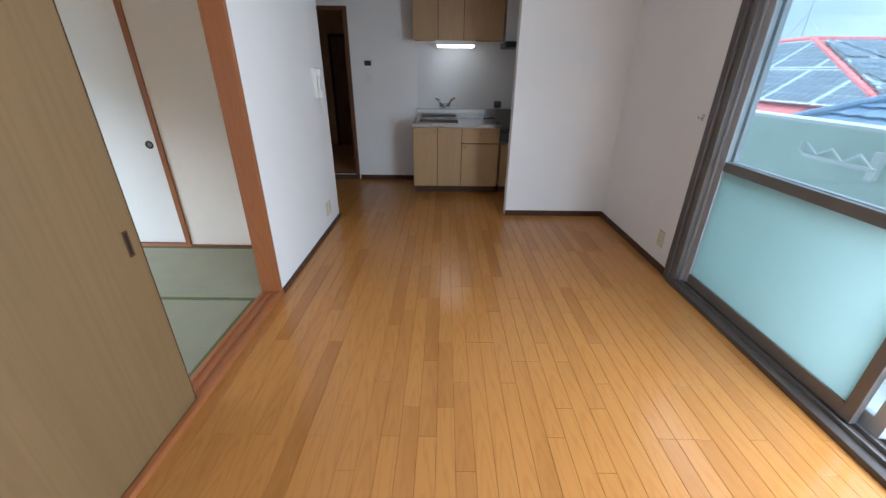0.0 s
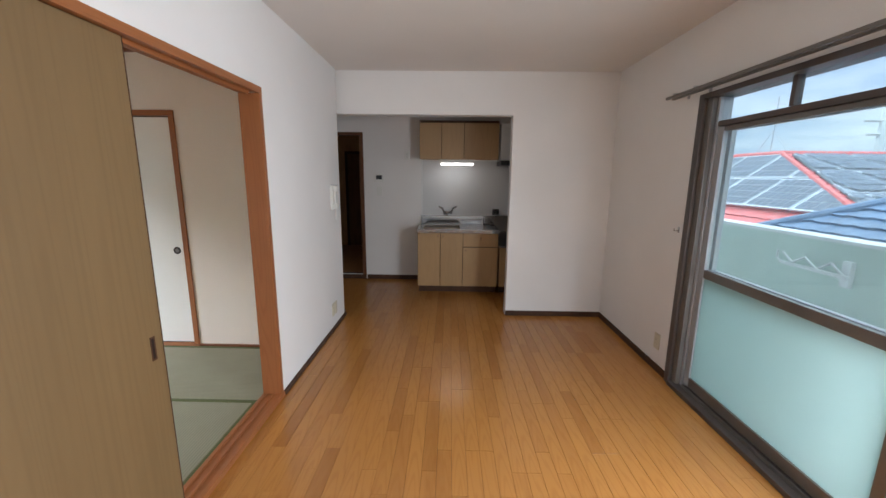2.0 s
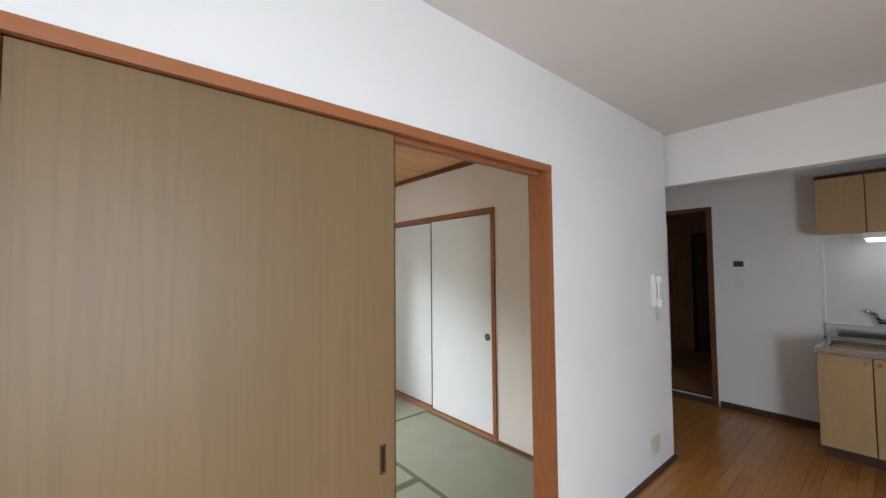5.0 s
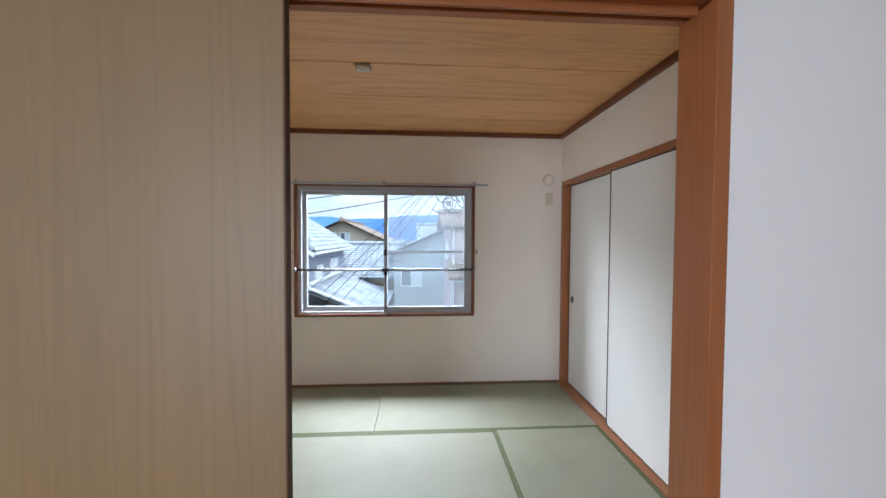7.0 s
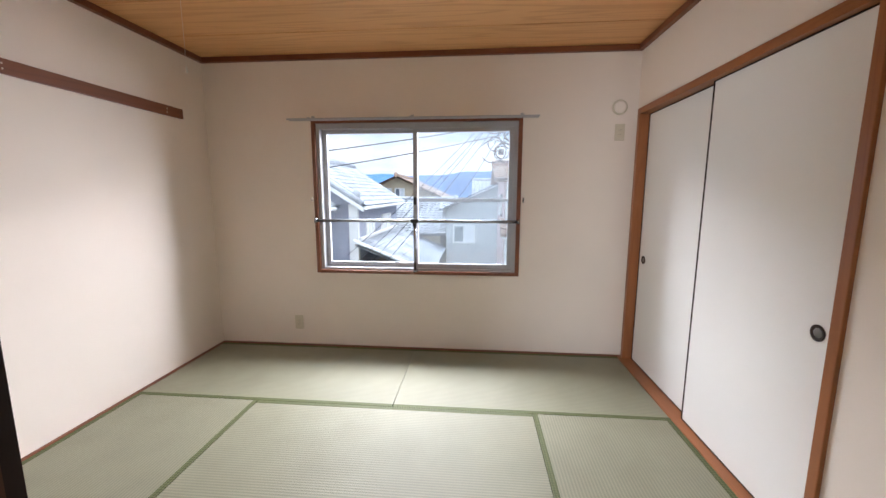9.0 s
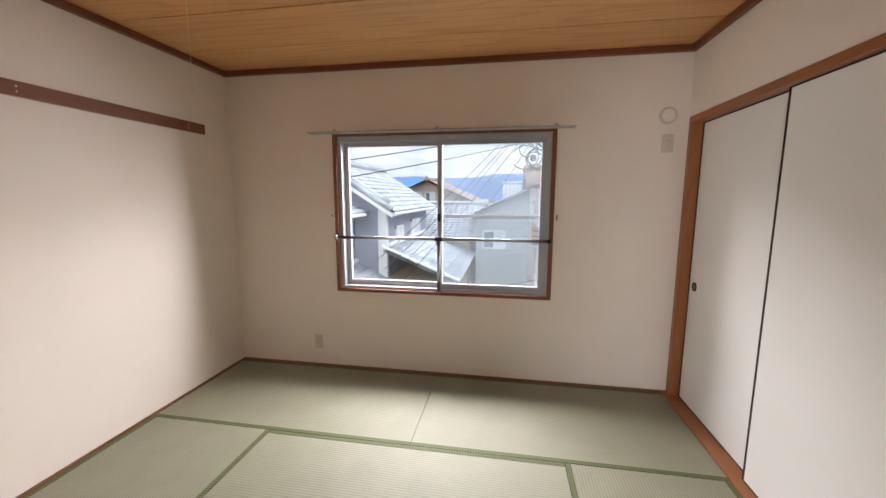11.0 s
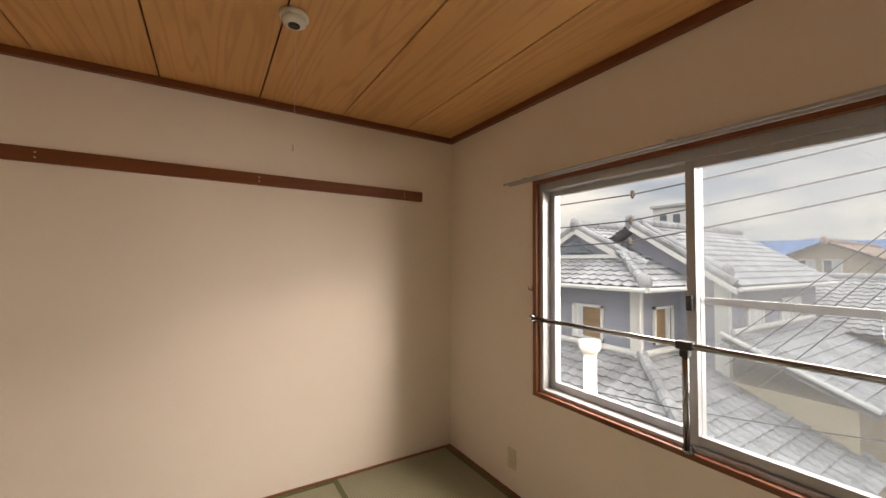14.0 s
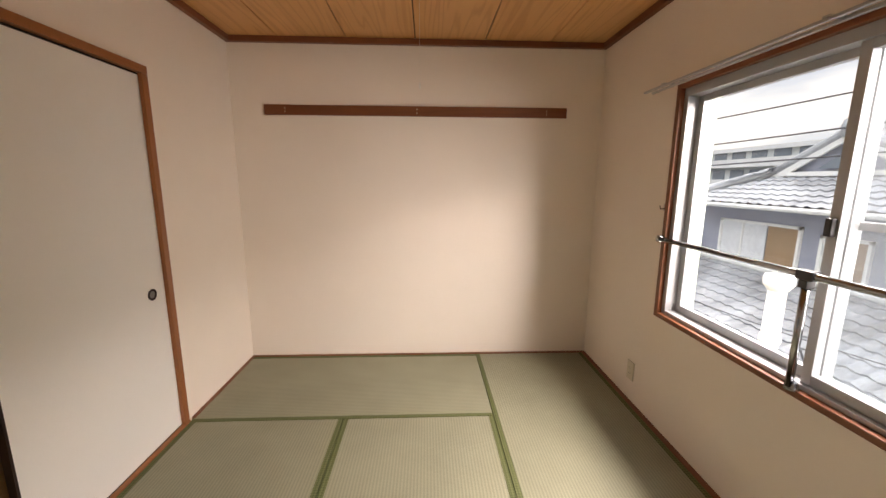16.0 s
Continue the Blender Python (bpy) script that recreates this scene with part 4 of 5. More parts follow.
structure("trim_splash", boxes(((-0.366, YN - 0.008, 0.926), (-0.35, YN, 1.665)), ((-0.35, YN - 0.008, 0.926), (0.56, YN - 0.0045, 0.938)), bevel=0.001), WHITE_METAL, "white edge strip of the splash panel", "trim")
uc = thing("wall_cabinet", (0.13, 5.1, 1.68), "light brown laminate wall cabinet with three doors", "kitchen cabinet")
part("carcass", boxes(((-0.362, 4.97, 1.68), (0.64, YN, 2.12))), KITCHEN_WOOD, uc)
# gap shade of the wall cabinet, again as black strips
for a in (-0.088, 0.198):
    part("gap_shade_strip", boxes(((a, 4.955, 1.675), (a + 0.006, 4.9705, 2.117))), BLACK_EDGE, uc, "black strip put in as shade between the doors")
part("top_filler", boxes(((-0.362, 4.965, 2.12), (0.64, YN, 2.15))), BASE_DARK, uc)
for x0, x1, kx in ((-0.362, -0.088, -0.11), (-0.082, 0.198, 0.175), (0.204, 0.64, 0.23)):
    part("door", boxes(((x0, 4.95, 1.672), (x1, 4.969, 2.118)), bevel=0.002), KITCHEN_WOOD, uc)
kl = thing("kitchen_light", (0.12, 5.0, 1.62), "lit fluorescent strip light under the wall cabinet", "lamp")
part("housing", boxes(((-0.115, 4.97, 1.628), (0.345, 5.09, 1.672)), bevel=0.005), WHITE_PLASTIC, kl)
part("diffuser", boxes(((-0.095, 4.975, 1.603), (0.325, 5.085, 1.627)), bevel=0.008), LAMP_GLOW, kl, "glowing white diffuser")
hood = thing("range_hood", (0.98, 5.05, 1.6), "white range hood with dark filter", "range hood")
part("body", boxes(((0.665, 4.95, 1.66), (1.31, YN, 2.12)), bevel=0.004), WHITE_METAL, hood)
part("filter", boxes(((0.655, 4.80, 1.60), (1.315, YN - 0.01, 1.658)), bevel=0.006), DARK_PLASTIC, hood)


# ---- tatami mats ----
def mat_piece(x0, x1, y0, y1, along, label):
    """One mat; brocade borders on its two long edges."""
    ob = thing("tatami_mat", ((x0 + x1) / 2, (y0 + y1) / 2, -0.035), label, "tatami mat", "mats of the tatami room")
    g, w = 0.0015, 0.028
    x0, x1, y0, y1 = x0 + g, x1 - g, y0 + g, y1 - g
    z0, z1 = -0.035, ZT
    if along == 1:
        part("matting", boxes(((x0 + w, y0, z0), (x1 - w, y1, z1)), bevel=0.002), TATAMI[1], ob)
        edges = (((x0, y0, z0), (x0 + w, y1, z1 + 0.0015)), ((x1 - w, y0, z0), (x1, y1, z1 + 0.0015)))
    else:
        part("matting", boxes(((x0, y0 + w, z0), (x1, y1 - w, z1)), bevel=0.002), TATAMI[0], ob)
        edges = (((x0, y0, z0), (x1, y0 + w, z1 + 0.0015)), ((x0, y1 - w, z0), (x1, y1, z1 + 0.0015)))
    for a, b in edges:
        part("border", boxes((a, b), bevel=0.002), HERI, ob, "green woven brocade border")


MX0, MX1, MX2, MX3 = TW + 0.03, -2.965, -2.075, TE - 0.012
MY0, MY1, MYM, MY2, MY3 = TS + 0.022, 0.452, 1.316, 2.165, TN - 0.04
mat_piece(MX0, MX1, MY0, MYM, 1, "pale green rush mat under the window")
mat_piece(MX0, MX1, MYM, MY3, 1, "pale green rush mat beneath the window beside the closet")
mat_piece(MX1, MX3, MY0, MY1, 0, "olive green rush mat along the plain wall")
mat_piece(MX1, MX2, MY1, MY2, 1, "pale rush mat in the middle of the room")
mat_piece(MX2, MX3, MY1, MY2, 1, "pale rush mat inside the sliding doors")
mat_piece(MX1, MX3, MY2, MY3, 0, "olive green rush mat along the closet")


# ---- outdoors ----
structure("ground", boxes(((-900, -900, GZ - 0.3), (900, 900, GZ))), GROUND, "grey asphalt ground reaching the hills", "ground")
bal = structure("balcony_floor", boxes(((XR + 0.14, -1.6, -0.25), (2.92, 6.2, -0.08))), CONCRETE, "pale concrete balcony floor", "balcony")
structure("balcony_parapet", boxes(((2.75, -1.6, -0.08), (2.90, 6.2, 1.03))), PARAPET, "pale green painted balcony parapet", "parapet")
structure("balcony_parapet_cap", boxes(((2.735, -1.6, 1.03), (2.915, 6.2, 1.055)), bevel=0.004), WHITE_METAL, "pale metal parapet coping", "parapet")
structure("building_shell", boxes(((TW - 0.16, TS - 0.25, GZ), (XR + 0.14, 7.9, -0.26)), ((TW - 0.16, TS - 0.25, HT + 0.12), (XR + 0.9, 7.9, HT + 0.35))), PARAPET, "pale green painted building body and roof slab", "building")
structure("window_reveal", boxes(((TW - 0.21, 0.40, 0.60), (TW - 0.162, 0.50, 1.95)), ((TW - 0.26, 2.15, 0.60), (TW - 0.162, 2.25, 1.95)), ((TW - 0.26, 0.50, 0.60), (TW - 0.162, 2.15, 0.66))), PARAPET, "pale green window surround outside", "wall")
hg = thing("laundry_bracket", (2.72, 2.8, 0.85), "white folding laundry pole bracket on the parapet", "laundry bracket")
part("arm", boxes(((2.69, 2.50, 0.80), (2.715, 3.02, 0.825)), bevel=0.004), WHITE_METAL, hg)
part("arm", wire([(2.70, 2.52, 0.82), (2.70, 2.62, 0.89), (2.70, 2.72, 0.82), (2.70, 2.82, 0.89), (2.70, 2.92, 0.83), (2.70, 3.02, 0.90)], 0.009), WHITE_METAL, hg)
part("plate", boxes(((2.715, 2.50, 0.74), (2.75, 2.56, 0.92)), bevel=0.004), WHITE_METAL, hg)
part("hook", wire([(2.70, 3.0, 0.81), (2.70, 3.06, 0.84), (2.70, 3.06, 0.90)], 0.008), WHITE_METAL, hg)


def tile_sheet(corner, along, up, n_wave, n_course, depth, thick=0.03):
    """A roof plane of lapped courses of waved tiles: corner, vector along the eave, vector up the slope."""
    c, a, u = Vector(corner), Vector(along), Vector(up)
    nrm = a.cross(u).normalized()
    if nrm.z < 0:
        nrm = -nrm
    k = 6
    cols = n_wave * k + 1
    verts, faces = [], []
    for j in range(n_course):
        for v, lift in ((j / n_course, thick), ((j + 1) / n_course, 0.0)):
            for i in range(cols):
                h = depth * (0.5 + 0.5 * math.cos(2 * math.pi * (i % k) / k)) ** 1.5
                verts.append(c + a * (i / (cols - 1)) + u * v + nrm * (h + lift))
        b = 2 * j * cols
        for i in range(cols - 1):
            faces.append((b + i, b + i + 1, b + cols + i + 1, b + cols + i))
            if j:
                faces.append((b - cols + i, b - cols + i + 1, b + i + 1, b + i))
    b0 = len(verts)
    for p in (c, c + a, c + a + u, c + u):
        verts.append(p - nrm * 0.06)
    faces.append((b0, b0 + 1, b0 + 2, b0 + 3))
    me = bpy.data.meshes.new("tiles")
    me.from_pydata([tuple(v) for v in verts], [], faces)
    me.update()
    return me


def clip_sheet(me, planes):
    """Cuts a sheet by planes (point, normal), keeping the side against the normal."""
    bm = bmesh.new()
    bm.from_mesh(me)
    for p, n in planes:
        bmesh.ops.bisect_plane(bm, geom=list(bm.verts) + list(bm.edges) + list(bm.faces), plane_co=p, plane_no=n, clear_outer=True)
    bm.to_mesh(me)
    bm.free()
    return me


def roof_face(parent, corner, along, up, mat, pitch=0.27, depth=0.035, planes=(), name="roof_tiles", thick=0.03):
    n, m = max(2, round(Vector(along).length / pitch)), max(2, round(Vector(up).length / (pitch * 0.95)))
    me = tile_sheet(corner, along, up, n, m, depth, thick)
    if planes:
        clip_sheet(me, planes)
    me.materials.append(mat)
    ob = new(name, me)
    ob.parent = parent
    ob.location = -Vector(ORIGIN[parent.name])
    ORIGIN[ob.name] = (0, 0, 0)
    return tagged(ob, kind="stuff")


def ridge(parent, p, q, mat, r=0.14, name="roof_ridge", knobs=True):
    p, q = Vector(p), Vector(q)
    bm = bmesh.new()
    n = max(2, int((q - p).length / 0.3))
    for i in range(n):
        a, b = p.lerp(q, i / n), p.lerp(q, (i + 1.12) / n)
        add_tube(bm, a, b, r * 1.0, r * 0.9, 10)
    o = part(name, bm, mat, parent)
    if knobs:
        part("ridge_ornament", lathe([(0.02, 0.22), (0.10, 0.17), (0.135, 0.04), (0.12, -0.10), (0.08, -0.18)], p, "z", 12), mat, parent, smooth=True)
    return o


def house_window(parent, axis, c, u0, u1, z0, z1, out, glass=None, shutter=0.0):
    """A framed window on a house wall: plane c on the axis, looking along out (+1 or -1)."""
    def bx(a0, a1, q0, q1, d0, d1):
        if axis == "x":
            return ((c + out * d0, a0, q0), (c + out * d1, a1, q1))
        return ((a0, c + out * d0, q0), (a1, c + out * d1, q1))
    w = part("window", boxes(bx(u0, u0 + 0.06, z0, z1, 0, 0.06), bx(u1 - 0.06, u1, z0, z1, 0, 0.06), bx(u0, u1, z0, z0 + 0.06, 0, 0.07), bx(u0, u1, z1 - 0.06, z1, 0, 0.06)), WHITE_METAL, parent)
    s = u0 + (u1 - u0) * (1 - shutter)
    mid = (u0 + s) / 2
    part("pane", boxes(bx(u0 + 0.06, mid - 0.02, z0 + 0.06, z1 - 0.06, 0.01, 0.02)), glass or WIN_DARK, w)
    part("pane", boxes(bx(mid + 0.02, s - 0.06, z0 + 0.06, z1 - 0.06, 0.01, 0.02)), CURTAIN, w)
    part("mullion", boxes(bx(mid - 0.02, mid + 0.02, z0 + 0.06, z1 - 0.06, 0.0, 0.05)), WHITE_METAL, w)
    if shutter:
        part("shutter", boxes(bx(s, u1 - 0.06, z0 + 0.04, z1 - 0.04, 0.01, 0.05)), SHUTTER, w)


# grey house with hip-and-gable roof, a taller north wing and skirt roofs
ha = thing("house", (-13, -5, GZ), "blue-grey rendered house with silver grey tiled roofs", "house")
part("wall", boxes(((-17.5, -7.9, GZ), (-10.4, -2.75, 1.05))), STUCCO_GREY, ha)
part("wall", boxes(((-17.6, -2.75, GZ), (-12.0, -1.72, 1.05))), STUCCO_GREY, ha)
roof_face(ha, (-17.9, -2.25, 0.92), (8.15, 0, 0), (0, -2.95, 1.55), TILE_GREY, planes=[((-9.75, -2.25, 0), (1, -0.83, 0))])
roof_face(ha, (-17.9, -8.35, 0.92), (8.15, 0, 0), (0, 3.15, 1.55), TILE_GREY, planes=[((-9.75, -8.35, 0), (1, 0.83, 0))])
roof_face(ha, (-9.75, -8.35, 0.92), (0, 6.1, 0), (-1.75, 0, 0.72), TILE_GREY, planes=[((-9.75, -2.25, 0), (-0.83, 1.0, 0)), ((-9.75, -8.35, 0), (-0.83, -1.0, 0))])
roof_face(ha, (-12.95, -4.0, 1.855), (1.70, 0, 0), (0, -1.2, 0.63), TILE_GREY)
roof_face(ha, (-12.95, -6.4, 1.895), (1.70, 0, 0), (0, 1.2, 0.59), TILE_GREY)
ridge(ha, (-11.2, -5.2, 2.52), (-17.9, -5.2, 2.52), TILE_GREY)
ridge(ha, (-9.85, -2.35, 1.00), (-11.3, -3.8, 1.70), TILE_GREY, 0.12)
ridge(ha, (-9.85, -8.25, 1.00), (-11.3, -6.8, 1.70), TILE_GREY, 0.12)
part("gable", plate(((-11.35, -6.7, 1.5), (-11.35, -3.7, 1.5), (-11.35, -5.2, 2.38)), 0.1), STUCCO_GREY, ha)
part("gable_vent", plate(((-11.24, -5.75, 1.72), (-11.24, -4.65, 1.72), (-11.24, -5.2, 2.08)), 0.04), WIN_DARK, ha)
part("gable_beam", boxes(((-11.3, -6.6, 1.56), (-11.15, -3.8, 1.66))), STUCCO_WHITE, ha)
for s in (-1, 1):
    p, q = Vector((-11.2, -5.2, 2.44)), Vector((-11.2, -5.2 + s * 2.0, 1.36))
    part("bargeboard", plate((p, q, q - Vector((0, 0, 0.16)), p - Vector((0, 0, 0.16))), 0.06), STUCCO_WHITE, ha)
    ridge(ha, (-11.25, -5.2 + s * 2.1, 1.40), (-11.25, -5.2, 2.50), TILE_GREY, 0.10, "verge_tiles", False)
roof_face(ha, (-18, -1.40, 0.95), (6.4, 0, 0), (0, -2.35, 1.50), TILE_GREY)
roof_face(ha, (-18, -6.10, 0.95), (6.4, 0, 0), (0, 2.35, 1.50), TILE_GREY)
ridge(ha, (-11.6, -3.75, 2.50), (-18, -3.75, 2.50), TILE_GREY)
p, q = Vector((-11.58, -3.75, 2.42)), Vector((-11.58, -1.40, 0.92))
part("bargeboard", plate((p, q, q - Vector((0, 0, 0.13)), p - Vector((0, 0, 0.13))), 0.06), STUCCO_WHITE, ha)
ridge(ha, (-11.6, -1.45, 1.02), (-11.6, -3.75, 2.50), TILE_GREY, 0.10, "verge_tiles", False)
ridge(ha, (-12.0, -1.75, 1.24), (-12.0, -3.75, 2.52), TILE_GREY, 0.09, "descending_ridge")
part("gable", plate(((-11.9, -5.8, 1.0), (-11.9, -1.75, 1.0), (-11.9, -3.75, 2.3)), 0.1), STUCCO_GREY, ha)
part("corner_post", boxes(((-12.0, -1.95, GZ), (-11.84, -1.68, 1.0))), STUCCO_WHITE, ha)
part("corner_post", boxes(((-10.4, -2.95, GZ), (-10.27, -2.72, 0.98))), STUCCO_WHITE, ha)
part("gutter", tube((-9.72, -8.3, 0.88), (-9.72, -2.25, 0.88), 0.05), STUCCO_WHITE, ha)
part("gutter", tube((-9.75, -2.22, 0.88), (-11.5, -2.22, 0.88), 0.05), STUCCO_WHITE, ha)
part("gutter", tube((-11.6, -1.36, 0.90), (-18.0, -1.36, 0.90), 0.05), STUCCO_WHITE, ha)
part("downpipe", tube((-10.22, -2.68, 0.88), (-10.22, -2.68, -0.7), 0.035, n=10), STUCCO_WHITE, ha)
house_window(ha, "x", -10.4, -7.2, -5.0, -0.55, 0.50, 1, CURTAIN, 0.35)
house_window(ha, "x", -10.4, -4.6, -3.7, -0.45, 0.40, 1, CURTAIN, 0.6)
house_window(ha, "y", -2.75, -11.6, -10.8, -0.4, 0.45, 1, None, 0.55)
house_window(ha, "y", -1.72, -13.7, -12.8, -0.15, 0.45, 1, CURTAIN)
house_window(ha, "y", -1.72, -16.2, -14.8, -0.25, 0.55, 1, CURTAIN)
# skirt roofs of the lower storey
roof_face(ha, (-7.0, -9.5, -1.96), (0, 10.1, 0), (-3.4, 0, 1.36), TILE_GREY, planes=[((-7.0, 0.6, 0), (-1.0, 1.0, 0))])
roof_face(ha, (-11.9, 0.6, -1.96), (4.9, 0, 0), (0, -3.4, 1.36), TILE_GREY, planes=[((-7.0, 0.6, 0), (1, -1.0, 0))])
ridge(ha, (-7.1, 0.5, -1.84), (-10.4, -2.8, -0.53), TILE_GREY, 0.12)
ridge(ha, (-10.33, -9.0, -0.56), (-10.33, -2.75, -0.56), STUCCO_WHITE, 0.08, "flashing", False)
ridge(ha, (-10.4, -2.70, -0.56), (-12.0, -2.70, -0.56), STUCCO_WHITE, 0.08, "flashing", False)
roof_face(ha, (-17.0, 0.55, -1.0), (5.6, 0, 0), (0, -2.2, 0.9), TILE_GREY)
ridge(ha, (-11.45, 0.55, -0.94), (-11.45, -1.65, -0.04), STUCCO_WHITE, 0.05, "verge_tiles", False)
ridge(ha, (-11.9, -1.64, -0.05), (-17.0, -1.64, -0.05), STUCCO_WHITE, 0.07, "flashing", False)
part("wall", boxes(((-16.6, -1.7, GZ), (-11.7, 0.25, -1.05))), STUCCO_BEIGE, ha)
part("wall", boxes(((-12.1, -8.8, GZ), (-7.5, 0.1, -1.95))), STUCCO_GREY, ha)

pipe = thing("vent_pipe", (-5.22, -0.16, GZ), "white plastic vent pipe with a flat cap", "vent pipe")
part("pipe", tube((-5.22, -0.16, GZ), (-5.22, -0.16, 0.64), 0.058, n=24), WHITE_METAL, pipe, smooth=True)
part("cap", lathe([(0.060, 0.60), (0.088, 0.64), (0.096, 0.66), (0.096, 0.70), (0.088, 0.72), (0.02, 0.725)], (-5.22, -0.16, 0)), WHITE_METAL, pipe, smooth=True)
part("collar", lathe([(0.060, -0.02), (0.070, 0.0), (0.070, 0.04), (0.060, 0.06)], (-5.22, -0.16, 0.2)), WHITE_METAL, pipe, smooth=True)
ac = thing("air_conditioner", (-10.05, -8.2, -0.8), "white outdoor air conditioner unit on the skirt roof", "air conditioner")
part("case", boxes(((-10.3, -8.6, -0.58), (-9.95, -7.85, 0.02)), bevel=0.02), WHITE_METAL, ac)
part("fan_grille", lathe([(0.2, 0.0), (0.2, 0.02), (0.06, 0.025)], (-9.955, -8.25, -0.28), "x", 20), STUCCO_PALE, ac)
for y in (-8.55, -7.95):
    part("foot", boxes(((-10.3, y, -0.82), (-9.95, y + 0.06, -0.58))), WHITE_METAL, ac)


def gable_house(at, sx, sy, eave, top, ridge_axis, wall_mat, tile_mat, label, over=0.5, windows=()):
    """A plain gabled house standing on the ground, centred at (x, y)."""
    x, y = at
    ob = thing("house", (x, y, GZ), label, "house")
    part("wall", boxes(((x - sx / 2, y - sy / 2, GZ), (x + sx / 2, y + sy / 2, eave))), wall_mat, ob)
    bm = bmesh.new()
    if ridge_axis == "x":
        tri = [(-sx / 2, -sy / 2, eave), (-sx / 2, sy / 2, eave), (-sx / 2, 0, top - 0.1)]
        ext = (sx, 0, 0)
    else:
        tri = [(-sx / 2, -sy / 2, eave), (sx / 2, -sy / 2, eave), (0, -sy / 2, top - 0.1)]
        ext = (0, sy, 0)
    f = bm.faces.new([bm.verts.new((x + a, y + b, c)) for a, b, c in tri])
    r = bmesh.ops.extrude_face_region(bm, geom=[f])
    bmesh.ops.translate(bm, verts=[v for v in r["geom"] if isinstance(v, bmesh.types.BMVert)], vec=ext)
    bmesh.ops.recalc_face_normals(bm, faces=bm.faces)
    part("gable", bm, wall_mat, ob)
    half = (sy if ridge_axis == "x" else sx) / 2
    drop = (top - eave) / half * over
    if ridge_axis == "x":
        for s in (-1, 1):
            roof_face(ob, (x - sx / 2 - over, y + s * (half + over), eave - drop), (sx + 2 * over, 0, 0), (0, -s * (half + over), top - eave + drop), tile_mat)
        ridge(ob, (x + sx / 2 + over, y, top + 0.06), (x - sx / 2 - over, y, top + 0.06), tile_mat, 0.12)
    else:
        for s in (-1, 1):
            roof_face(ob, (x + s * (half + over), y - sy / 2 - over, eave - drop), (0, sy + 2 * over, 0), (-s * (half + over), 0, top - eave + drop), tile_mat)
        ridge(ob, (x, y + sy / 2 + over, top + 0.06), (x, y - sy / 2 - over, top + 0.06), tile_mat, 0.12)
    for w in windows:
        house_window(ob, *w)
    return ob


gable_house((-19.8, -0.9), 5.6, 2.4, -0.15, 1.0, "y", STUCCO_BEIGE, TILE_PALE, "beige house with pale grey tiled roof", windows=[("x", -17.0, -0.9, 0.1, -2.2, -1.3, 1)])
gable_house((-31.5, -3.6), 9.0, 7.6, 0.75, 2.50, "x", STUCCO_BEIGE, TILE_BROWN, "cream house with brown gabled roof", windows=[("x", -27.0, -4.7, -4.0, 0.9, 1.7, 1), ("x", -27.0, -3.8, -3.1, 0.9, 1.7, 1)])
gable_house((-19.2, 2.95), 5.5, 4.7, 0.75, 1.85, "x", STUCCO_PALE, TILE_GREY, "pale grey house with tiled roof and dark window", over=0.3, windows=[("x", -16.45, 0.88, 1.78, -0.70, 0.05, 1), ("x", -16.45, 3.3, 4.2, -3.0, -2.0, 1)])
hp = gable_house((-12.6, 4.85), 3.0, 4.6, 1.75, 2.15, "y", STUCCO_PINK, TILE_BROWN, "pinkish house with brown tiled roof", over=0.25, windows=[("x", -11.1, 3.0, 3.7, -1.5, -0.7, 1), ("y", 2.55, -12.5, -11.7, 0.7, 1.3, -1), ("x", -11.1, 3.2, 4.0, -3.4, -2.4, 1)])
roof_face(hp, (-10.5, 2.45, 0.28), (0, 4.8, 0), (-0.6, 0, 0.38), TILE_BROWN)
part("soffit", boxes(((-11.1, 2.5, 0.18), (-10.55, 7.2, 0.24))), STUCCO_WHITE, hp)
part("downpipe", tube((-11.05, 2.62, 1.7), (-11.05, 2.62, GZ), 0.035, n=10), STUCCO_WHITE, hp)
gable_house((-30.0, 6.5), 8.0, 9.0, 0.8, 2.3, "y", STUCCO_WHITE, TILE_PALE, "white house with pale roof far behind")
ac2 = thing("air_conditioner", (-11.0, 3.0, GZ), "white outdoor air conditioner on a wall bracket", "air conditioner")
part("case", boxes(((-11.1, 2.65, -1.75), (-10.75, 3.1, -1.25)), bevel=0.02), WHITE_METAL, ac2)
part("bracket", boxes(((-11.1, 2.65, -1.80), (-10.78, 2.69, -1.75)), ((-11.1, 3.05, -1.80), (-10.78, 3.09, -1.75))), WHITE_METAL, ac2)
wb = thing("rooftop_tower", (-33, -14.5, GZ), "white concrete rooftop tower behind the houses", "building")
part("wall", boxes(((-35.5, -15.2, GZ), (-33, -12.7, 5.9))), STUCCO_WHITE, wb)
for y in (-14.6, -13.6):
    part("window", boxes(((-33.0, y, 4.5), (-32.95, y + 0.5, 5.3))), WIN_DARK, wb)
part("roof", boxes(((-35.7, -15.35, 5.9), (-32.85, -12.55, 6.1))), STUCCO_PALE, wb)
ap = thing("apartment_building", (-45, -48, GZ), "long pale apartment building with balconies far off", "apartment building")
part("wall", boxes(((-52, -62, GZ), (-44, -36, 5.4))), STUCCO_PALE, ap)
part("roof", boxes(((-52.5, -62.5, 5.4), (-43.5, -35.5, 5.9))), STUCCO_WHITE, ap)
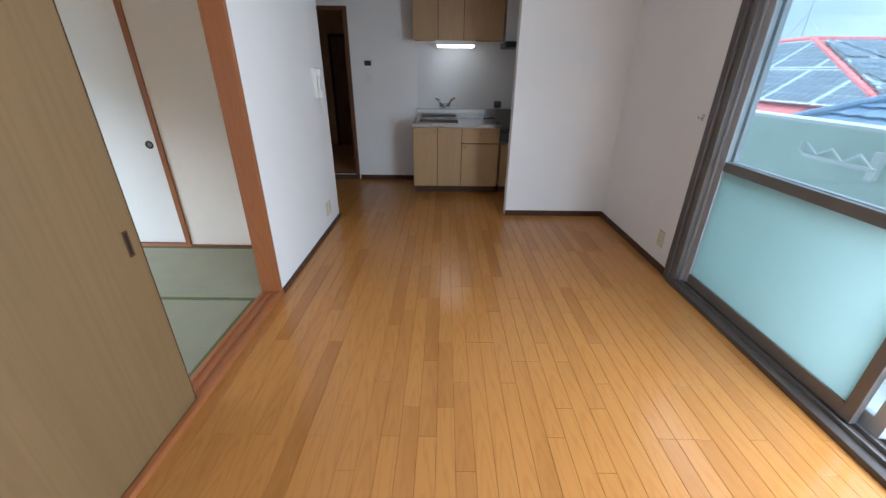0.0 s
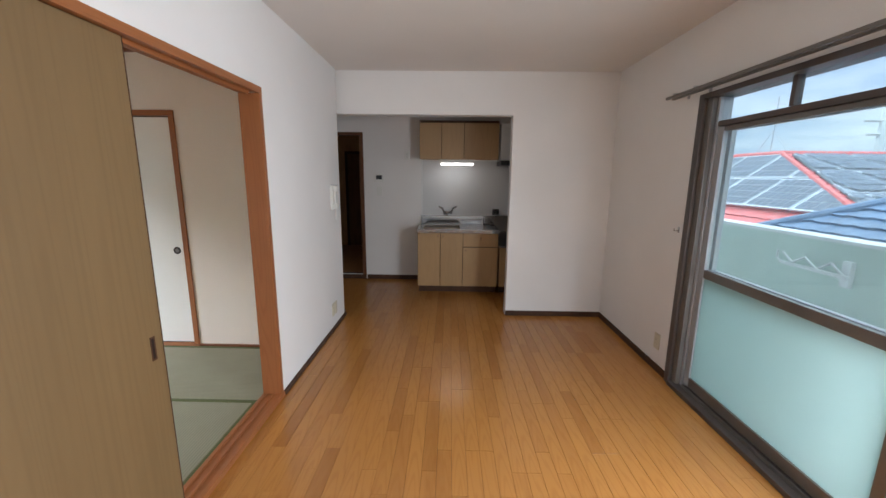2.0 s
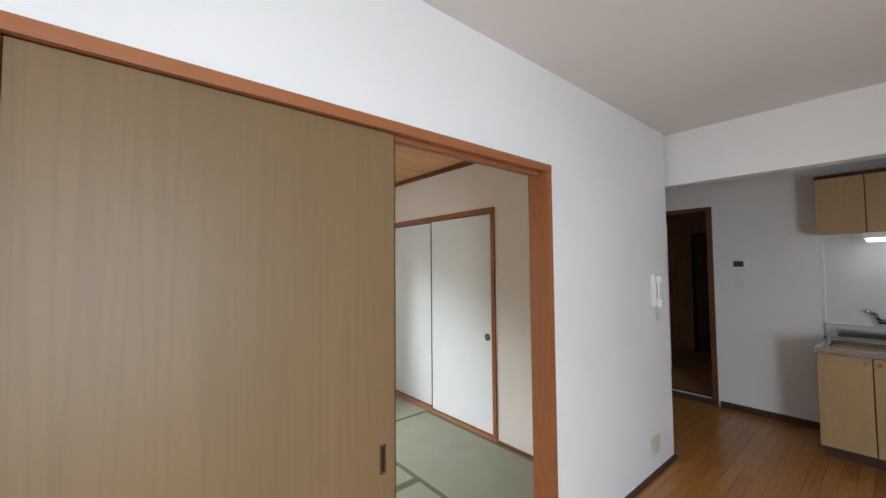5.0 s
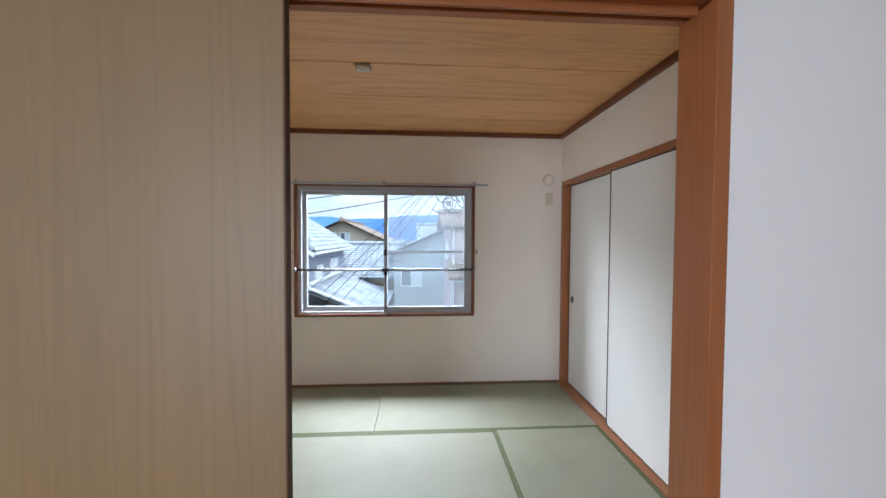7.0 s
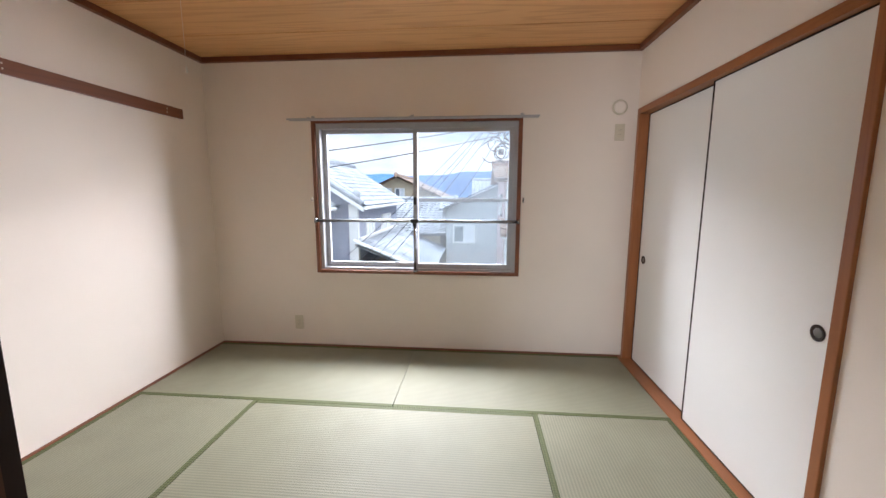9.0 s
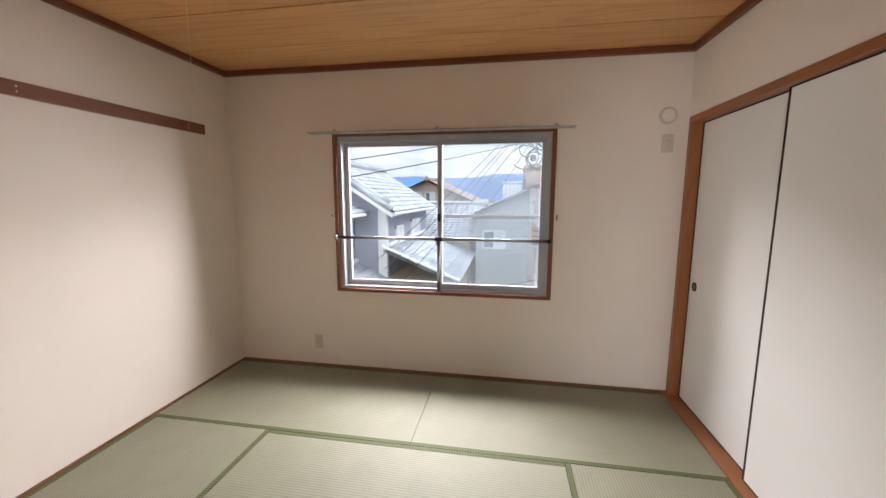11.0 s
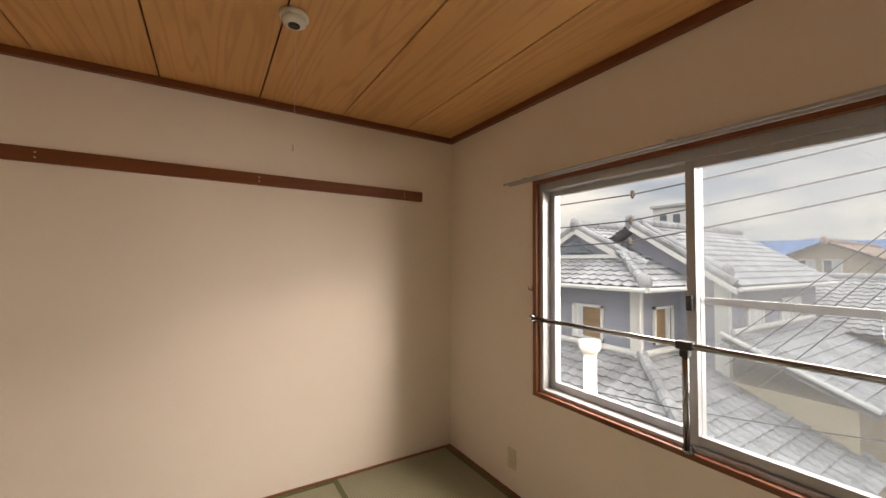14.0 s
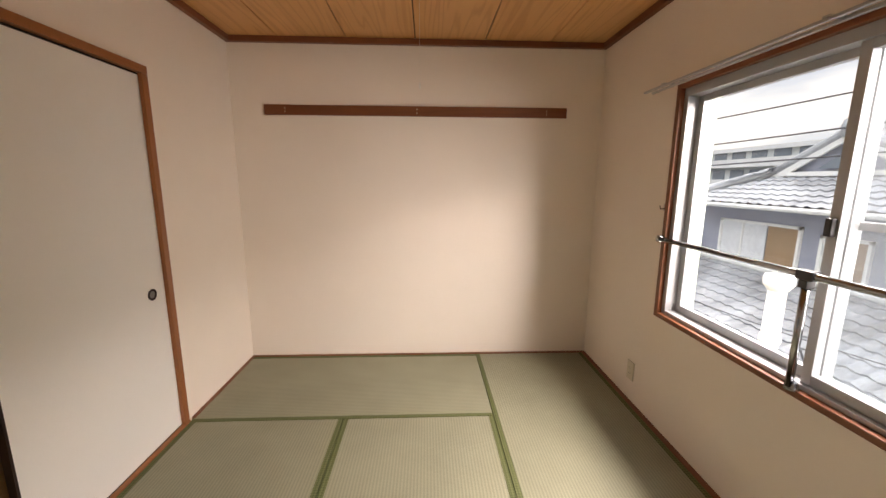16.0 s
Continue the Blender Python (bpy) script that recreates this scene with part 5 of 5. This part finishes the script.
for lvl in range(4):
    z = -4.4 + lvl * 2.6
    part("balcony", boxes(((-43.999, -61.8, z), (-43.2, -36.2, z + 1.05))), STUCCO_WHITE, ap)
    for k in range(8):
        part("window", boxes(((-43.99, -61.2 + k * 3.15, z + 1.06), (-43.93, -59.0 + k * 3.15, z + 2.3))), WIN_DARK, ap)


def dist(a, b):
    return (Vector(a) - Vector(b)).length


# utility pole, cables and insulators west of the building
up = thing("utility_pole", (-8.9, 3.25, GZ), "grey concrete utility pole with coiled cables", "utility pole")
part("pole", tube((-8.9, 3.25, GZ), (-8.9, 3.25, 6.5), 0.15, 0.11), STUCCO_PALE, up, smooth=True)
part("crossarm", boxes(((-8.95, 2.1, 3.15), (-8.85, 3.6, 3.25))), STUCCO_PALE, up)
rng = random.Random(4)
for k in range(16):
    c = Vector((-8.75 + rng.uniform(-0.25, 0.25), 2.45 + rng.uniform(-0.35, 0.45), 2.45 + rng.uniform(-0.45, 0.35)))
    r, ph0 = rng.uniform(0.12, 0.3), rng.uniform(0, 6)
    pts = [c + Vector((0.1 * math.sin(a * 0.7), r * math.cos(a + ph0), r * 0.9 * math.sin(a + ph0))) for a in np.linspace(0, 5.2, 16)]
    part("cable_coil", wire(pts, 0.012), CABLE, up)
part("junction_box", boxes(((-8.85, 2.25, 2.1), (-8.75, 2.36, 2.22)), bevel=0.02), DARK_PLASTIC, up)
for k, (p, q, d) in enumerate([((-6.3, -14.0, 2.75), (-6.84, -0.74, 2.30), 0.12), ((-6.84, -0.74, 2.30), (-8.85, 2.7, 3.05), 0.03),
                               ((-6.35, -14.0, 2.25), (-6.86, -0.78, 1.97), 0.12), ((-6.86, -0.78, 1.97), (-8.85, 2.5, 2.75), 0.03),
                               ((-6.4, -14.0, 1.85), (-6.9, -0.82, 1.70), 0.12), ((-6.9, -0.82, 1.70), (-8.85, 2.3, 2.5), 0.03),
                               ((-8.85, 2.16, 2.95), (-11.8, -2.0, -0.5), 0.08), ((-8.85, 2.20, 2.90), (-11.8, -1.75, -0.75), 0.1), ((-8.85, 2.26, 2.95), (-11.9, -1.6, -1.0), 0.12),
                               ((-8.85, 2.32, 2.85), (-11.9, -1.3, -1.2), 0.1), ((-8.85, 2.5, 2.9), (-16.4, 0.5, 0.5), 0.2), ((-8.0, -9.0, -0.9), (-8.85, 3.2, -0.1), 0.5)]):
    solid("overhead_cable", wire(sag(p, q, d), 0.009 if k < 6 else 0.008), CABLE, "thin black overhead cable between houses and pole", "cable", "overhead cables")
for i, (x, y, z) in enumerate(((-6.84, -0.74, 2.30), (-6.86, -0.78, 1.97), (-6.9, -0.82, 1.70))):
    solid("insulator", lathe([(0.012, 0.055), (0.028, 0.032), (0.018, 0.012), (0.03, -0.012), (0.018, -0.032), (0.01, -0.055)], (x, y, z), "z", 12), BRONZE, "small dark insulator on an overhead cable", "insulator", "insulators", True)
lowc = [[(-8.0, -2.5, -1.50), (-7.6, -1.6, -1.66), (-8.1, -0.9, -1.46), (-7.5, -0.3, -1.70)], [(-8.6, -3.0, -1.26), (-7.9, -2.0, -1.54), (-7.8, -1.0, -1.58)]]
for pts in lowc:
    solid("loose_cable", wire(pts, 0.015), CABLE, "loose black cable lying on the roof tiles", "cable", "loose cables")
part("cross_bracing", boxes(((-8.95, 3.0, 5.2), (-8.85, 3.5, 5.28))), STUCCO_PALE, up)


# ---- houses east of the balcony ----
def solar_array(parent, corner, along, up, nu, nv, planes=()):
    c, a, u = Vector(corner), Vector(along), Vector(up)
    n = a.cross(u).normalized()
    n = -n if n.z < 0 else n
    for i in range(nu):
        for j in range(nv):
            p = [c + a * ((i + e) / nu) + u * ((j + g) / nv) + n * 0.10 for e, g in ((0.012, 0.02), (0.988, 0.02), (0.988, 0.98), (0.012, 0.98))]
            mid = sum(p, Vector()) / 4
            if any((mid - Vector(q)).dot(Vector(m)) / Vector(m).length > 0.9 for q, m in planes):
                continue
            cut = [(Vector(q) - Vector(m).normalized() * 0.15, Vector(m)) for q, m in planes]

            def trimmed(bm):
                for q, m in cut:
                    bmesh.ops.bisect_plane(bm, geom=list(bm.verts) + list(bm.edges) + list(bm.faces), plane_co=q, plane_no=m, clear_outer=True)
                return bm
            bm = trimmed(plate(p, 0.04))
            if not bm.faces:
                continue
            o = part("solar_panel", bm, SOLAR_EDGE, parent)
            bm = bmesh.new()
            cu, cv = 6, 4
            for x in range(cu):
                for y in range(cv):
                    q = []
                    for e, g in ((x + 0.05, y + 0.05), (x + 0.95, y + 0.05), (x + 0.95, y + 0.95), (x + 0.05, y + 0.95)):
                        e, g = 0.03 + 0.94 * e / cu, 0.03 + 0.94 * g / cv
                        q.append((p[0] * (1 - e) + p[1] * e) * (1 - g) + (p[3] * (1 - e) + p[2] * e) * g + n * 0.055)
                    bm.faces.new([bm.verts.new(v) for v in q])
            tagged(part("solar_cells", trimmed(bm), SOLAR, o), kind="stuff")


he = thing("house", (10.7, 13.5, GZ), "house with red-ridged hip roof covered in solar panels", "house")
part("wall", boxes(((8.5, 7.2, GZ), (14.4, 20, 0.25))), STUCCO_WHITE, he)
AP1 = Vector((10.8, 12.9, 2.30))
hipL = Vector((7.8, 6.4, 0.25))
roof_face(he, (7.8, 6.1, 0.25), (0, 14.4, 0), (3.0, 0, 2.05), RED_METAL, 0.4, 0.02, planes=[((7.8, 6.4, 0), (6.5, -3.0, 0))], name="roof_sheet")
roof_face(he, (7.8, 6.4, 0.25), (14.0, 0, 0), (0, 6.5, 2.05), RED_METAL, 0.4, 0.02, planes=[((7.8, 6.4, 0), (-6.5, 3.0, 0))], name="roof_sheet")
roof_face(he, (21.8, 17.9, 0.25), (-11.0, 0, 0), (0, -5.0, 2.05), RED_METAL, 0.4, 0.02, name="roof_sheet")
ridge(he, hipL, AP1, RED_METAL, 0.10, knobs=False)
ridge(he, AP1, (10.8, 20.5, 2.30), RED_METAL, 0.10, knobs=False)
ridge(he, AP1, (21.8, 12.9, 2.30), RED_METAL, 0.10, knobs=False)
solar_array(he, (8.35, 6.4, 0.626), (0, 13.5, 0), (2.25, 0, 1.5375), 9, 2, [((7.8, 6.4, 0), (6.5, -3.0, 0))])
solar_array(he, (8.0, 7.3, 0.534), (13.0, 0, 0), (0, 5.2, 1.64), 9, 3, [((7.8, 6.4, 0), (-6.5, 3.0, 0))])
part("wall", boxes(((14.4, 7.2, GZ), (21.4, 17.2, 0.25))), STUCCO_WHITE, he)
an = thing("antenna", (11.0, 13.6, 2.25), "thin metal television antenna on the ridge", "antenna")
part("mast", tube((11.0, 13.6, 2.4), (11.0, 13.6, 4.2), 0.02, n=8), SOLAR_EDGE, an)
for k in range(3):
    part("element", tube((10.7, 13.6, 3.6 + k * 0.18), (11.3, 13.6, 3.6 + k * 0.18), 0.012, n=6), SOLAR_EDGE, an)
for s in (-1, 1):
    part("stay", tube((11.0, 13.6 + s * 0.6, 2.42), (11.0, 13.6, 3.1), 0.01, n=6), SOLAR_EDGE, an)
hb = thing("house", (7.8, 2.6, GZ), "nearby house with blue slate hip roof", "house")
part("wall", boxes(((5.0, -1.6, GZ), (10.8, 5.0, 0.72))), STUCCO_PALE, hb)
roof_face(hb, (4.4, -2.2, 0.72), (0, 7.8, 0), (3.1, 0, 1.28), SLATE_BLUE, 0.26, 0.012, planes=[((4.4, 5.6, 0), (2.1, 3.1, 0))], name="roof_slates")
roof_face(hb, (4.4, 5.6, 0.72), (7.0, 0, 0), (0, -2.1, 1.28), SLATE_BLUE, 0.26, 0.012, planes=[((4.4, 5.6, 0), (-2.1, -3.1, 0))], name="roof_slates")
ridge(hb, (4.45, 5.56, 0.76), (7.5, 3.5, 2.04), SLATE_BLUE, 0.07, knobs=False)
ridge(hb, (7.5, 3.5, 2.04), (7.5, -2.2, 2.04), SLATE_BLUE, 0.07, knobs=False)
pe = thing("utility_pole", (29.5, 27.5, GZ), "tall grey utility pole among distant roofs", "utility pole")
part("pole", tube((29.5, 27.5, GZ), (29.5, 27.5, 6.6), 0.28, 0.22), STUCCO_PALE, pe, smooth=True)
part("crossarm", boxes(((28.2, 27.4, 5.4), (30.8, 27.6, 5.5))), STUCCO_PALE, pe)
part("crossarm", boxes(((28.5, 27.4, 4.5), (30.5, 27.6, 4.6))), STUCCO_PALE, pe)
for zz in (5.5, 4.6):
    solid("overhead_cable", wire(sag((29.5, 27.5, zz), (60, 8, zz + 0.5), 0.9), 0.03), CABLE, "thin black overhead cable between distant poles", "cable", "overhead cables")
for x, y, w, d, e, t in ((30, 40, 14, 9, 0.3, 1.9), (44, 30, 14, 10, 0.2, 2.0), (24, 48, 10, 10, 0.5, 2.2)):
    gable_house((x, y), w, d, e, t, "x", STUCCO_PALE, SLATE_BLUE, "distant pale house with blue-grey roof")

# hills on the horizon, west and east
rng = random.Random(7)
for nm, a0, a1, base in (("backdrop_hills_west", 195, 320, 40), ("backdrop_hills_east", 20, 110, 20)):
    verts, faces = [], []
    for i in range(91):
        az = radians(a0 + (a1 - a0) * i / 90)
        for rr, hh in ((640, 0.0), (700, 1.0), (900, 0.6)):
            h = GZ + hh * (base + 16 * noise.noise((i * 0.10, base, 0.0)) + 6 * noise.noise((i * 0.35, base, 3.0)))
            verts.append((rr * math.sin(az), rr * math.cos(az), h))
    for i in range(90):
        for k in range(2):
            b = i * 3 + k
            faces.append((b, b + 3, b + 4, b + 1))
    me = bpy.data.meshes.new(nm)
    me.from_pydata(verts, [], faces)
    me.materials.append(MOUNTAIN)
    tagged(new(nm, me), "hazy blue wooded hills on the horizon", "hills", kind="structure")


# ---- floor strips, last ----
rng = random.Random(11)
SW = 0.0755
MESH = {}


def strip_mesh(w, l):
    key = (round(w, 3), round(l, 3))
    if key not in MESH:
        b = boxes(((-w / 2 + 0.0005, -l / 2 + 0.0005, -0.012), (w / 2 - 0.0005, l / 2 - 0.0005, 0.0)))
        top = [e for e in b.edges if all(v.co.z > -0.001 for v in e.verts)]
        bmesh.ops.bevel(b, geom=top, offset=0.0009, segments=1, affect="EDGES")
        me = bpy.data.meshes.new("floor_strip")
        b.to_mesh(me)
        b.free()
        me.materials.append(PLANK)
        MESH[key] = me
    return MESH[key]


x = XL + 0.002 - 24 * SW
while x < XR - 0.004:
    w = min(SW, XR - x)
    south = YP - 0.05 if x < XL - 0.01 else YS
    y = south - rng.choice((0, 0.15, 0.3, 0.45, 0.6))
    while y < YN:
        l = rng.choice((0.45, 0.6, 0.6, 0.9, 0.9))
        a, b = max(y, south), min(y + l, YN)
        if b - a > 0.01:
            o = new("floor_strip", strip_mesh(w, b - a))
            o.parent = floor
            o.location = (x + w / 2, (a + b) / 2, 0)
        y += l
    x += SW
